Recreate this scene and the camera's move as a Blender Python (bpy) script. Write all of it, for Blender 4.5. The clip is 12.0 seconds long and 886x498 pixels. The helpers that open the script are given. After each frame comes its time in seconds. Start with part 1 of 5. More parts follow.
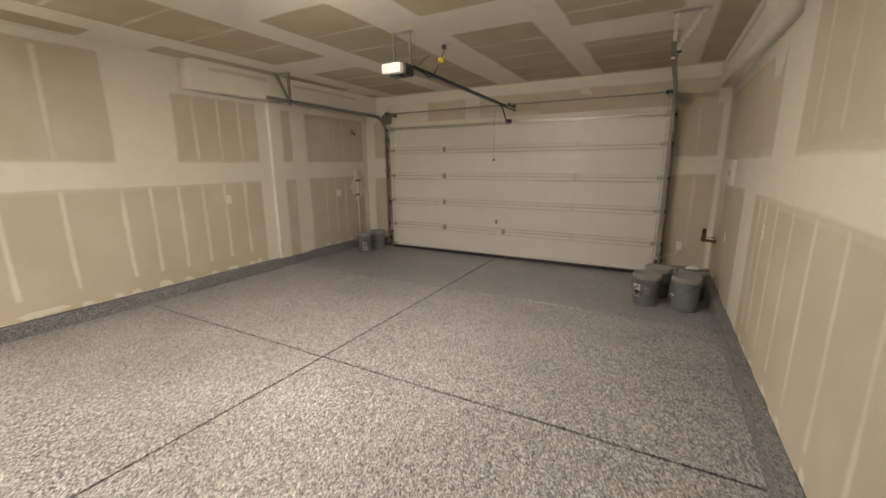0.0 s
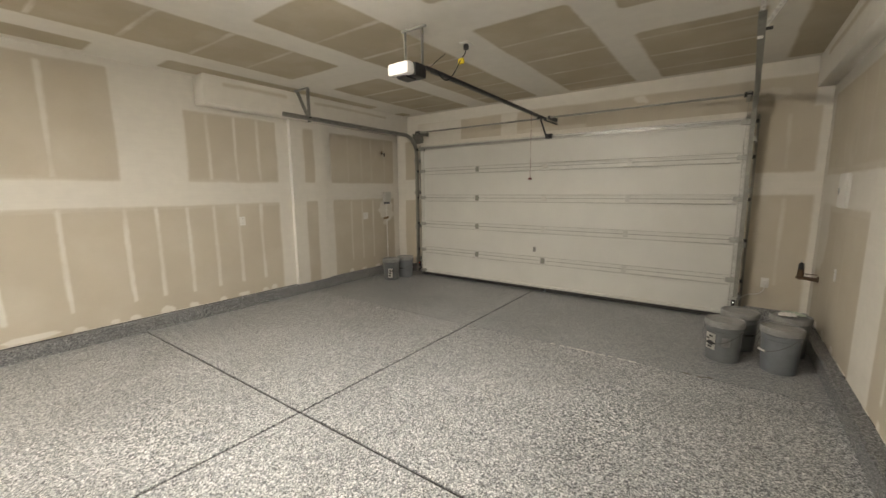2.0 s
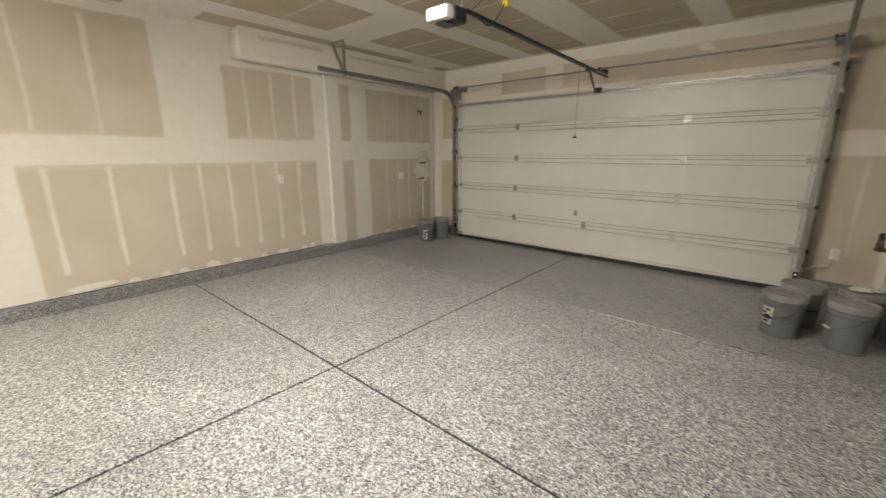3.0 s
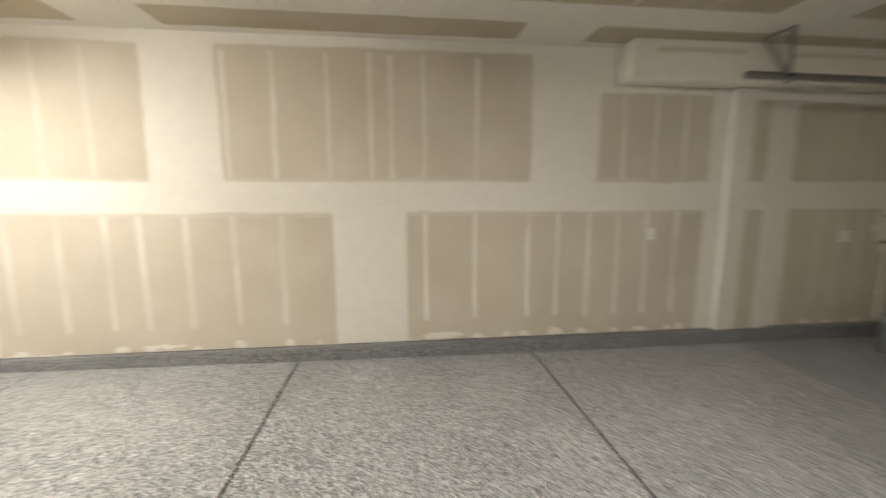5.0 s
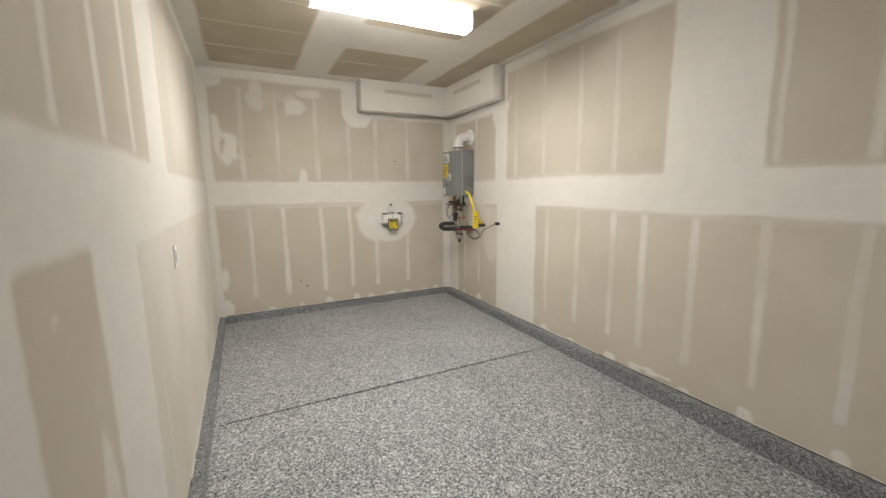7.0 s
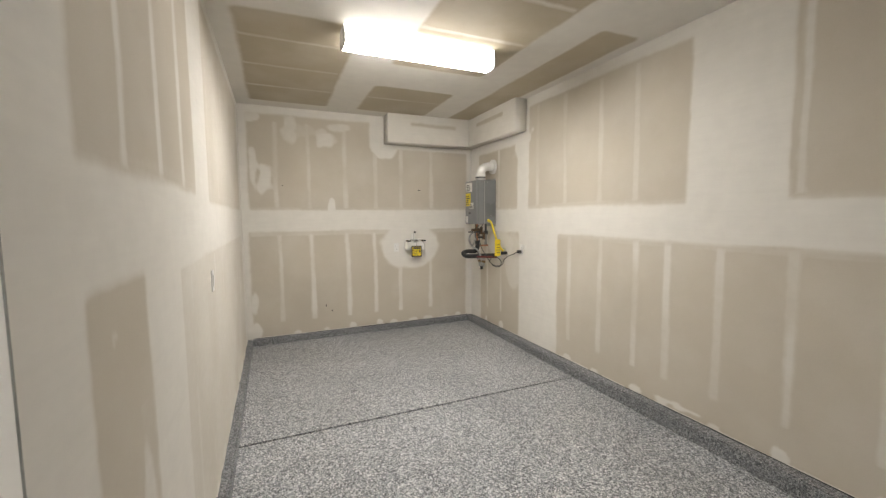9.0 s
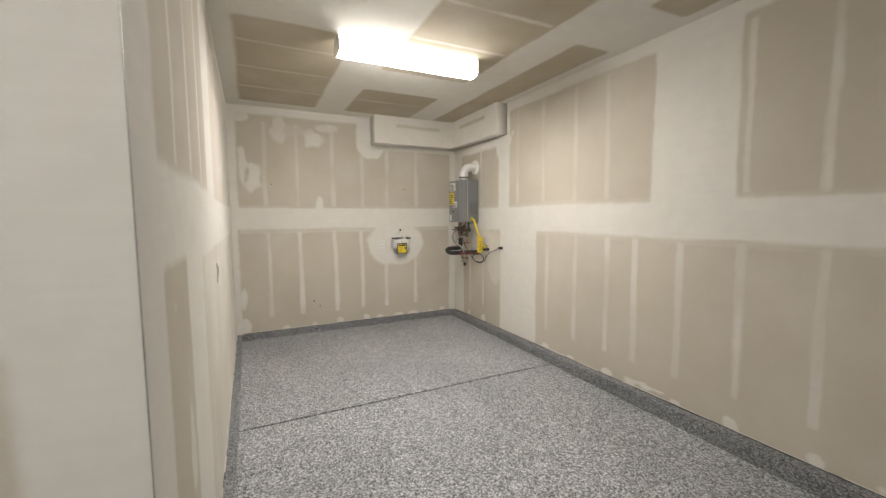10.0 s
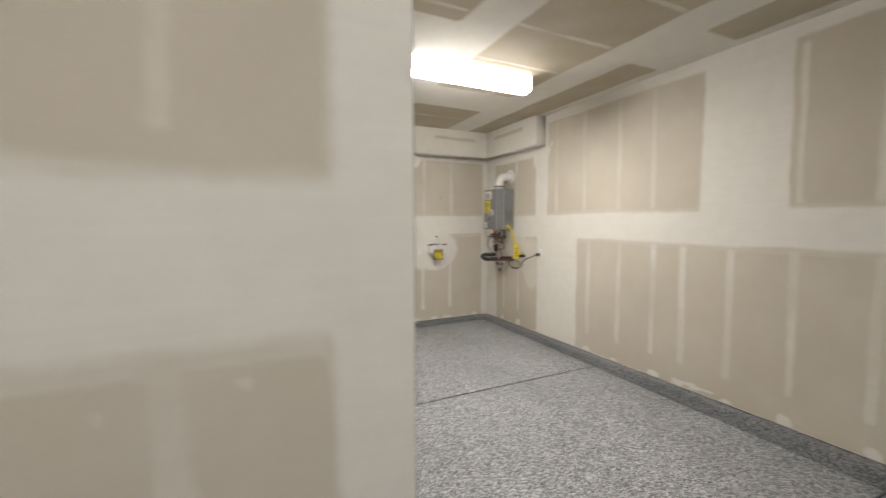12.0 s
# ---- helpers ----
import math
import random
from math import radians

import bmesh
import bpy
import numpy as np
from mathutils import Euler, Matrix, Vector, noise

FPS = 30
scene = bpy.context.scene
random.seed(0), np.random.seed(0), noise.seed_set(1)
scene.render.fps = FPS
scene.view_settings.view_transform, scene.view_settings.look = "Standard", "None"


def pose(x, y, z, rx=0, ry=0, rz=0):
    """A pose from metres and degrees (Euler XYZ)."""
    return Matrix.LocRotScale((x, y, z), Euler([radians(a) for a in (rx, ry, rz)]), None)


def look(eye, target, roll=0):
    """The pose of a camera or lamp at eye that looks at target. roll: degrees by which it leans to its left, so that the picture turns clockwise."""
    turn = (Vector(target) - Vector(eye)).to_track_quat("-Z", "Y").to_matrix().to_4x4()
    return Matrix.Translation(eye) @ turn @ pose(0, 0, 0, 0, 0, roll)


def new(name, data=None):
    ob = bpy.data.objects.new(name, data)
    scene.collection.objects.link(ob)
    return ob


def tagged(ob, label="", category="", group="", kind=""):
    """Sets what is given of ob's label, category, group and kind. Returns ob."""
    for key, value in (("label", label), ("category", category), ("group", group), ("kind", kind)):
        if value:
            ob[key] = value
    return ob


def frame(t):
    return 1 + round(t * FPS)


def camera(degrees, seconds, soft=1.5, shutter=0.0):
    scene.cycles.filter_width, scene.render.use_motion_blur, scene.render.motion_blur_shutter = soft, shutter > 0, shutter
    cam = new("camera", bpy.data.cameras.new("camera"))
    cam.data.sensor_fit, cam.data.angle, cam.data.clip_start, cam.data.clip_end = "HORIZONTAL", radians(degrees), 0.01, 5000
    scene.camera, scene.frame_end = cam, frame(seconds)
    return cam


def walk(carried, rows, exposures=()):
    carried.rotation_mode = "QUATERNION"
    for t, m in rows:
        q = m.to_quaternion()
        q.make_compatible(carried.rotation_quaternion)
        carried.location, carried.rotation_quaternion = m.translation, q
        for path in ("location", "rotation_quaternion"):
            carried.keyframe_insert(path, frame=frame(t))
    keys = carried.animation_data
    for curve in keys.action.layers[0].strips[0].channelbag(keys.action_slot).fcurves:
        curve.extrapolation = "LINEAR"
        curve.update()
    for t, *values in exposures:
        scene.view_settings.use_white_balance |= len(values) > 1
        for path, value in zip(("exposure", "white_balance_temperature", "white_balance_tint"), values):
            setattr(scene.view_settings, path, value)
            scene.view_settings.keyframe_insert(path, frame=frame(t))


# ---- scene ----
cam = camera(96.5, 12.0, soft=1.4, shutter=0.5)
PATH = [
    (0, (0.282, -0.232, 1.737), (-0.652, 1.485, 1.314), -0.4),
    (0.5, (0.226, 0.003, 1.676), (-0.752, 1.723, 1.386), -0.6),
    (1, (0.257, 0.268, 1.647), (-0.843, 1.925, 1.431), -0.6),
    (1.5, (0.195, 0.483, 1.659), (-0.901, 2.139, 1.424), -0.5),
    (2, (0.188, 0.582, 1.642), (-0.967, 2.188, 1.347), -0.5),
    (2.5, (0.244, 0.625, 1.621), (-0.97, 2.165, 1.227), -0.6),
    (2.7, (0.214, 0.632, 1.594), (-1.013, 2.147, 1.149), -0.5),
    (4.5, (-0.96, 0.861, 1.681), (-2.782, 1.624, 1.367), 0.0),
    (5, (-1.48, 0.807, 1.667), (-3.447, 1.03, 1.386), -0.1),
    (5.5, (-1.916, 0.702, 1.651), (-3.845, 0.25, 1.383), -0.5),
    (6, (-2.225, 0.538, 1.608), (-3.909, -0.505, 1.335), -0.4),
    (6.5, (-2.476, 0.489, 1.647), (-3.683, -1.077, 1.341), -0.5),
    (7, (-2.584, 0.507, 1.676), (-3.47, -1.261, 1.376), -0.7),
    (9, (-2.568, 0.578, 1.692), (-3.354, -1.254, 1.527), -0.5),
    (9.5, (-2.523, 0.649, 1.673), (-3.342, -1.169, 1.517), -0.4),
    (10, (-2.414, 0.766, 1.666), (-3.291, -1.024, 1.501), -0.4),
    (10.5, (-2.336, 0.805, 1.666), (-3.275, -0.954, 1.522), -0.4),
    (11, (-2.219, 0.724, 1.683), (-3.247, -0.989, 1.562), -0.5),
    (11.5, (-2.093, 0.656, 1.694), (-3.135, -1.047, 1.574), -0.5),
    (12, (-1.873, 0.717, 1.677), (-2.741, -1.079, 1.546), -0.2),
]
EXPOSURES = [(0.0, 0.91, 8000, 13), (0.5, 1.16, 7450, 11), (1.0, 1.18, 7300, 11), (2.0, 1.16, 7300, 11), (2.7, 1.27, 7300, 10), (4.5, 1.02, 7250, 10), (5.0, 0.73, 7100, 10), (5.5, 0.38, 6850, 10), (6.0, 0.25, 6700, 10), (6.5, 0.02, 6650, 11), (9.0, -0.05, 6650, 12), (11.5, -0.05, 6650, 12), (12.0, -0.06, 6600, 12)]
walk(cam, [(t, look(eye, target, roll)) for t, eye, target, roll in PATH], EXPOSURES)

# ---- world: a little sky outside the closed garage ----
world = bpy.data.worlds.new("world")
scene.world = world
world.use_nodes = True
sky = world.node_tree.nodes.new("ShaderNodeTexSky")
sky.sky_type, sky.sun_disc, sky.sun_elevation, sky.sun_rotation = "NISHITA", False, radians(35), radians(40)
world.node_tree.links.new(sky.outputs[0], world.node_tree.nodes["Background"].inputs[0])
world.node_tree.nodes["Background"].inputs[1].default_value = 0.1
GLOW_BACK, GLOW_FRONT = 112.0, 84.0

# ---- plan, in metres ----
XL, XR = -5.41, 1.045          # long side wall, opposite side wall
YB, YF = -4.915, 6.80          # back wall, garage door wall
XA, YA = -2.22, -0.16         # outside corner of the house block
H = 3.08                      # ceiling
CURB_H, CURB_D = 0.15, 0.095
FALL, Y_FLAT = 0.010, 2.19     # the slab rises towards the back from here
DOOR_Y = 6.60                 # inner face of the garage door
DX0, DX1, DTOP = -4.63, 0.328, 2.47


# ---- materials ----
def material(name, base, rough=0.6, metal=0.0, vary=0.12, scale=6.0, fine=90.0, bump=0.05, spec=0.5, coat=0.0):
    """A surface with stains at one scale, grain at another and a little relief."""
    m = bpy.data.materials.new(name)
    m.use_nodes = True
    n, l = m.node_tree.nodes, m.node_tree.links
    b = n["Principled BSDF"]
    b.inputs["Metallic"].default_value = metal
    b.inputs["Specular IOR Level"].default_value = spec
    b.inputs["Coat Weight"].default_value = coat
    co = n.new("ShaderNodeTexCoord")
    big, small = n.new("ShaderNodeTexNoise"), n.new("ShaderNodeTexNoise")
    big.inputs["Scale"].default_value, small.inputs["Scale"].default_value = scale, fine
    big.inputs["Detail"].default_value = 5
    for t in (big, small):
        l.new(co.outputs["Object"], t.inputs["Vector"])
    add = n.new("ShaderNodeMath")
    add.operation = "MULTIPLY_ADD"
    add.inputs[1].default_value = 0.5
    l.new(small.outputs[0], add.inputs[0])
    l.new(big.outputs[0], add.inputs[2])
    ramp = n.new("ShaderNodeMapRange")
    ramp.inputs[1].default_value, ramp.inputs[2].default_value = 0.45, 1.05
    ramp.inputs[3].default_value, ramp.inputs[4].default_value = 1 - vary, 1 + vary
    l.new(add.outputs[0], ramp.inputs[0])
    mul = n.new("ShaderNodeVectorMath")
    mul.operation = "SCALE"
    mul.inputs[0].default_value = base
    l.new(ramp.outputs[0], mul.inputs["Scale"])
    l.new(mul.outputs[0], b.inputs["Base Color"])
    rr = n.new("ShaderNodeMapRange")
    rr.inputs[3].default_value, rr.inputs[4].default_value = max(0.03, rough - 0.1), min(1, rough + 0.1)
    l.new(big.outputs[0], rr.inputs[0])
    l.new(rr.outputs[0], b.inputs["Roughness"])
    bp = n.new("ShaderNodeBump")
    bp.inputs["Strength"].default_value, bp.inputs["Distance"].default_value = bump, 0.004
    l.new(small.outputs[0], bp.inputs["Height"])
    l.new(bp.outputs[0], b.inputs["Normal"])
    return m


def drywall_material(name, paper_colour):
    """Bare paper board with white joint compound where the mesh's "mud" value is high."""
    m = bpy.data.materials.new(name)
    m.use_nodes = True
    n, l = m.node_tree.nodes, m.node_tree.links
    b = n["Principled BSDF"]
    b.inputs["Specular IOR Level"].default_value = 0.25
    b.inputs["Roughness"].default_value = 0.85
    co, at = n.new("ShaderNodeTexCoord"), n.new("ShaderNodeAttribute")
    at.attribute_name = "mud"

    def tex(scale, detail=4, vec=None):
        t = n.new("ShaderNodeTexNoise")
        t.inputs["Scale"].default_value, t.inputs["Detail"].default_value = scale, detail
        l.new(vec or co.outputs["Object"], t.inputs["Vector"])
        return t.outputs[0]

    def math_node(op, a, c, d=None):
        t = n.new("ShaderNodeMath")
        t.operation = op
        for i, v in enumerate((a, c, d)):
            if v is None:
                continue
            if isinstance(v, (int, float)):
                t.inputs[i].default_value = v
            else:
                l.new(v, t.inputs[i])
        return t.outputs[0]

    edge = math_node("MULTIPLY_ADD", math_node("SUBTRACT", tex(22, 6), 0.5), 0.2, at.outputs["Fac"])
    step = n.new("ShaderNodeMapRange")
    step.interpolation_type = "SMOOTHSTEP"
    step.inputs[1].default_value, step.inputs[2].default_value = 0.06, 0.94
    l.new(edge, step.inputs[0])
    film = n.new("ShaderNodeMapRange")
    film.inputs[1].default_value, film.inputs[2].default_value = 0.46, 0.74
    film.inputs[3].default_value, film.inputs[4].default_value = 0.0, 0.24
    l.new(tex(1.9, 7), film.inputs[0])
    mud = math_node("MAXIMUM", step.outputs[0], film.outputs[0])
    cloud, grain, mid = tex(1.3, 6), tex(240, 2), tex(9, 5)
    # knife strokes: noise stretched along the wall
    mp = n.new("ShaderNodeMapping")
    mp.inputs["Scale"].default_value = (1.2, 1.2, 14)
    l.new(co.outputs["Object"], mp.inputs["Vector"])
    stroke = tex(3.0, 5, mp.outputs[0])

    def tone(colour, amount, source):
        r = n.new("ShaderNodeMapRange")
        r.inputs[1].default_value, r.inputs[2].default_value = 0.25, 0.75
        r.inputs[3].default_value, r.inputs[4].default_value = 1 - amount, 1 + amount
        l.new(source, r.inputs[0])
        v = n.new("ShaderNodeVectorMath")
        v.operation = "SCALE"
        v.inputs[0].default_value = colour
        l.new(r.outputs[0], v.inputs["Scale"])
        return v.outputs[0]

    paper = tone(paper_colour, 0.09, math_node("MULTIPLY_ADD", grain, 0.25, math_node("MULTIPLY", cloud, 0.75)))
    white = tone(MUD, 0.05, math_node("MULTIPLY_ADD", stroke, 0.4, math_node("MULTIPLY", mid, 0.6)))
    mix = n.new("ShaderNodeMix")
    mix.data_type = "RGBA"
    l.new(mud, mix.inputs[0])
    l.new(paper, mix.inputs[6])
    l.new(white, mix.inputs[7])
    l.new(mix.outputs[2], b.inputs["Base Color"])
    height = math_node("MULTIPLY_ADD", mud, 0.6, math_node("MULTIPLY_ADD", stroke, 0.25, math_node("MULTIPLY", grain, 0.06)))
    bp = n.new("ShaderNodeBump")
    bp.inputs["Strength"].default_value, bp.inputs["Distance"].default_value = 0.35, 0.002
    l.new(height, bp.inputs["Height"])
    l.new(bp.outputs[0], b.inputs["Normal"])
    return m


def flake_material(name, dark=1.0, gloss=0.28, even=0.0):
    """Epoxy floor coat, strewn with paint flakes of several greys under a clear coat."""
    m = bpy.data.materials.new(name)
    m.use_nodes = True
    n, l = m.node_tree.nodes, m.node_tree.links
    b = n["Principled BSDF"]
    geo = n.new("ShaderNodeNewGeometry")
    warp = n.new("ShaderNodeTexNoise")
    warp.inputs["Scale"].default_value = 45
    off = n.new("ShaderNodeVectorMath")
    off.operation = "MULTIPLY_ADD"
    off.inputs[1].default_value = (0.012, 0.012, 0.012)
    l.new(geo.outputs["Position"], warp.inputs["Vector"])
    l.new(warp.outputs["Color"], off.inputs[0])
    l.new(geo.outputs["Position"], off.inputs[2])

    def flakes(scale, stops):
        v = n.new("ShaderNodeTexVoronoi")
        v.inputs["Scale"].default_value = scale
        l.new(off.outputs[0], v.inputs["Vector"])
        sep = n.new("ShaderNodeSeparateColor")
        l.new(v.outputs["Color"], sep.inputs[0])
        r = n.new("ShaderNodeValToRGB")
        r.color_ramp.interpolation = "CONSTANT"
        e = r.color_ramp.elements
        while len(e) < len(stops):
            e.new(0.5)
        for i, (p, c) in enumerate(stops):
            e[i].position, e[i].color = p, (*[(x + (y - x) * even) * dark for x, y in zip(c, (0.30, 0.315, 0.335))], 1)
        l.new(sep.outputs[0], r.inputs[0])
        return r.outputs[0], sep.outputs[1], v.outputs["Distance"]

    stops = [(0.0, (0.035, 0.039, 0.048)), (0.27, (0.19, 0.203, 0.225)), (0.52, (0.42, 0.436, 0.46)),
             (0.74, (0.76, 0.775, 0.79)), (0.9, (0.9, 0.905, 0.90))]
    c1, h1, d1 = flakes(112, stops)
    c2, h2, d2 = flakes(185, stops)
    mix = n.new("ShaderNodeMix")
    mix.data_type = "RGBA"
    l.new(h1, mix.inputs[0])
    l.new(c1, mix.inputs[6])
    l.new(c2, mix.inputs[7])
    cloud = n.new("ShaderNodeTexNoise")
    cloud.inputs["Scale"].default_value, cloud.inputs["Detail"].default_value = 1.1, 6
    l.new(geo.outputs["Position"], cloud.inputs["Vector"])
    r = n.new("ShaderNodeMapRange")
    r.inputs[1].default_value, r.inputs[2].default_value = 0.3, 0.7
    r.inputs[3].default_value, r.inputs[4].default_value = 0.86, 1.1
    l.new(cloud.outputs[0], r.inputs[0])
    v = n.new("ShaderNodeVectorMath")
    v.operation = "SCALE"
    l.new(mix.outputs[2], v.inputs[0])
    l.new(r.outputs[0], v.inputs["Scale"])
    l.new(v.outputs[0], b.inputs["Base Color"])
    b.inputs["Roughness"].default_value = gloss + 0.18
    b.inputs["Coat Weight"].default_value = 0.4
    b.inputs["Coat Roughness"].default_value = gloss
    bp = n.new("ShaderNodeBump")
    bp.inputs["Strength"].default_value, bp.inputs["Distance"].default_value = 0.45, 0.003
    l.new(h2, bp.inputs["Height"])
    l.new(bp.outputs[0], b.inputs["Normal"])
    l.new(bp.outputs[0], b.inputs["Coat Normal"])
    return m


def glow_material(name, colour, strength):
    m = bpy.data.materials.new(name)
    m.use_nodes = True
    b = m.node_tree.nodes["Principled BSDF"]
    b.inputs["Base Color"].default_value = (*colour, 1)
    b.inputs["Roughness"].default_value = 0.4
    b.inputs["Emission Color"].default_value = (*colour, 1)
    b.inputs["Emission Strength"].default_value = strength
    return m


MUD = (0.745, 0.718, 0.665)
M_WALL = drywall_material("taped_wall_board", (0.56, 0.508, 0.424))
# Ceiling paper darkened and browned in colour for its dim grazing light.
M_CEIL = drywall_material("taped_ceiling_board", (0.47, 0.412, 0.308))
M_FLOOR = flake_material("flake_epoxy", dark=0.94)
# Floor coat darkened and evened: the dimness near the door, in the colour.
M_FLOOR_DIM = flake_material("flake_epoxy_dimmed", dark=0.86, gloss=0.31, even=0.42)
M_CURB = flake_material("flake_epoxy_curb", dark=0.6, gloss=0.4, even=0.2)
M_JOINT = material("joint_filler", (0.03, 0.031, 0.034), 0.7, vary=0.3, scale=14)
M_DOOR = material("white_door_skin", (0.66, 0.66, 0.635), 0.42, vary=0.05, scale=2.5, fine=140, bump=0.03)
M_DOORRIB = material("white_door_edge", (0.65, 0.65, 0.625), 0.6, vary=0.06)
M_SEAM_SHADE = material("door_seam_shade", (0.34, 0.34, 0.32), 0.7, vary=0.2, scale=12)
M_GALV = material("galvanised_steel", (0.42, 0.42, 0.41), 0.42, metal=0.85, vary=0.22, scale=18)
M_BRIGHT = material("bright_zinc", (0.55, 0.55, 0.53), 0.42, metal=0.9, vary=0.15, scale=20)
M_TRACK = material("dull_steel_track", (0.30, 0.30, 0.275), 0.5, metal=0.5, vary=0.25, scale=15)
M_BLACK = material("black_rubber", (0.018, 0.018, 0.018), 0.6, vary=0.25, scale=20)
M_BLACKP = material("black_plastic", (0.022, 0.022, 0.024), 0.35, vary=0.2)
M_WHITE = material("white_plastic", (0.78, 0.77, 0.74), 0.35, vary=0.04)
M_WHITE2 = material("white_enamel", (0.80, 0.79, 0.76), 0.45, vary=0.04)
M_LENS = glow_material("light_diffuser", (1.0, 0.982, 0.94), GLOW_BACK)
# The front lamp is set weaker to balance brightness across the room.
M_LENS2 = glow_material("front_light_diffuser", (1.0, 0.982, 0.94), GLOW_FRONT)
M_SIDE = glow_material("diffuser_side", (1.0, 0.982, 0.94), GLOW_BACK * 0.09)
M_SIDE2 = glow_material("front_diffuser_side", (1.0, 0.982, 0.94), GLOW_FRONT * 0.12)
M_OPLENS = material("opener_lens", (0.70, 0.70, 0.685), 0.25, vary=0.03)
M_BUCKET = material("grey_bucket", (0.145, 0.155, 0.165), 0.42, vary=0.14, scale=9)
M_BUCKET2 = material("grey_blue_bucket", (0.155, 0.17, 0.19), 0.4, vary=0.14, scale=9)
M_LID = material("dusty_lid", (0.26, 0.265, 0.265), 0.5, vary=0.3, scale=14)
M_PAPERLABEL = material("paper_label", (0.74, 0.73, 0.70), 0.6, vary=0.05)
M_INK = material("ink", (0.05, 0.05, 0.055), 0.6)
M_YELLOW = material("yellow_sheet", (0.80, 0.62, 0.03), 0.5, vary=0.08)
M_HEATER = material("heater_grey", (0.205, 0.21, 0.213), 0.42, vary=0.07, scale=4)
M_HEATERD = material("heater_grille", (0.165, 0.168, 0.17), 0.5)
M_PVC = material("white_pvc", (0.82, 0.81, 0.78), 0.3, vary=0.04)
M_BRASS = material("brass", (0.27, 0.18, 0.09), 0.35, metal=0.9, vary=0.25, scale=20)
M_COPPER = material("copper", (0.46, 0.22, 0.13), 0.35, metal=0.9, vary=0.25, scale=20)
M_RED = material("red_plastic", (0.16, 0.02, 0.018), 0.4)
M_REDLED = glow_material("red_indicator", (1.0, 0.06, 0.03), 2.0)
M_WHITELED = glow_material("white_indicator", (0.9, 1.0, 0.95), 3.0)
# Galvanised steel made pale: its lit look is put into the base colour.
M_LIT_STEEL = material("lit_galvanised_steel", (0.62, 0.62, 0.60), 0.5, metal=0.15, vary=0.3, scale=60)
M_TIMER = material("grey_timer_plastic", (0.60, 0.59, 0.56), 0.5, vary=0.06)
M_BAIL = material("dull_bucket_wire", (0.12, 0.12, 0.12), 0.5, metal=0.6)
M_DARKBRASS = material("tarnished_brass", (0.11, 0.07, 0.04), 0.45, metal=0.5, vary=0.3, scale=25)
M_CAULK = material("dried_compound", (0.74, 0.71, 0.65), 0.85, vary=0.08, scale=20)
M_CONC = material("driveway_concrete", (0.42, 0.41, 0.39), 0.8, vary=0.12)
M_HALL = material("painted_hall", (0.72, 0.70, 0.66), 0.6, vary=0.03)
M_RAG = material("pale_green_rag", (0.50, 0.56, 0.48), 0.8, vary=0.2, scale=30)
M_STAIN = material("dried_paint_spill", (0.16, 0.14, 0.115), 0.6, vary=0.3, scale=40)
M_SCUFF = material("pale_dust_line", (0.76, 0.75, 0.72), 0.8, vary=0.3, scale=40)


# ---- mesh helpers ----
def floor_z(y):
    return max(0.0, (Y_FLAT - y) * FALL)


def origin_of(ob):
    while ob.parent:
        ob = ob.parent
    return ob.location


def part(name, bm, mat, parent=None, label="", smooth=False):
    """Links a bmesh given in world places as one object, under a thing or a part."""
    me = bpy.data.meshes.new(name)
    if parent is not None:
        bmesh.ops.translate(bm, verts=bm.verts, vec=-Vector(origin_of(parent)))
    bmesh.ops.recalc_face_normals(bm, faces=bm.faces)
    if smooth:
        for f in bm.faces:
            f.smooth = True
        for e in bm.edges:
            if len(e.link_faces) == 2 and e.calc_face_angle(0) > radians(40):
                e.smooth = False
    bm.to_mesh(me)
    bm.free()
    me.materials.append(mat)
    ob = new(name, me)
    if parent is not None:
        ob.parent = parent
    if label:
        ob["label"] = label
    return ob


def thing(name, at, label, category, group="", kind=""):
    ob = new(name)
    ob.location = at
    ob.empty_display_size = 0.1
    return tagged(ob, label, category, group, kind)


def box(x0, x1, y0, y1, z0, z1, bevel=0.0, bm=None):
    own = bmesh.new()
    bmesh.ops.create_cube(own, size=1.0)
    for v in own.verts:
        v.co = Vector(((x0 + x1) / 2 + v.co.x * (x1 - x0), (y0 + y1) / 2 + v.co.y * (y1 - y0), (z0 + z1) / 2 + v.co.z * (z1 - z0)))
    if bevel:
        bmesh.ops.bevel(own, geom=own.edges[:], offset=bevel, segments=2, affect="EDGES", profile=0.6)
    return joined(bm, own)


def joined(bm, own):
    if bm is None:
        return own
    me = bpy.data.meshes.new("tmp")
    own.to_mesh(me)
    own.free()
    bm.from_mesh(me)
    bpy.data.meshes.remove(me)
    return bm


def rod(a, b, r, r2=None, n=16, bm=None):
    """A round bar from a to b."""
    a, b = Vector(a), Vector(b)
    own = bmesh.new()
    d = b - a
    bmesh.ops.create_cone(own, cap_ends=True, segments=n, radius1=r, radius2=r if r2 is None else r2, depth=d.length)
    q = d.to_track_quat("Z", "Y").to_matrix().to_4x4()
    bmesh.ops.transform(own, matrix=Matrix.Translation((a + b) / 2) @ q, verts=own.verts)
    return joined(bm, own)


def smooth_line(points, steps=8):
    pts = [Vector(p) for p in points]
    ext = [pts[0] * 2 - pts[1]] + pts + [pts[-1] * 2 - pts[-2]]
    out = []
    for i in range(1, len(ext) - 2):
        p0, p1, p2, p3 = ext[i - 1:i + 3]
        for k in range(steps):
            u = k / steps
            out.append(0.5 * ((2 * p1) + (p2 - p0) * u + (2 * p0 - 5 * p1 + 4 * p2 - p3) * u * u + (3 * p1 - p0 - 3 * p2 + p3) * u ** 3))
    return out + [pts[-1]]


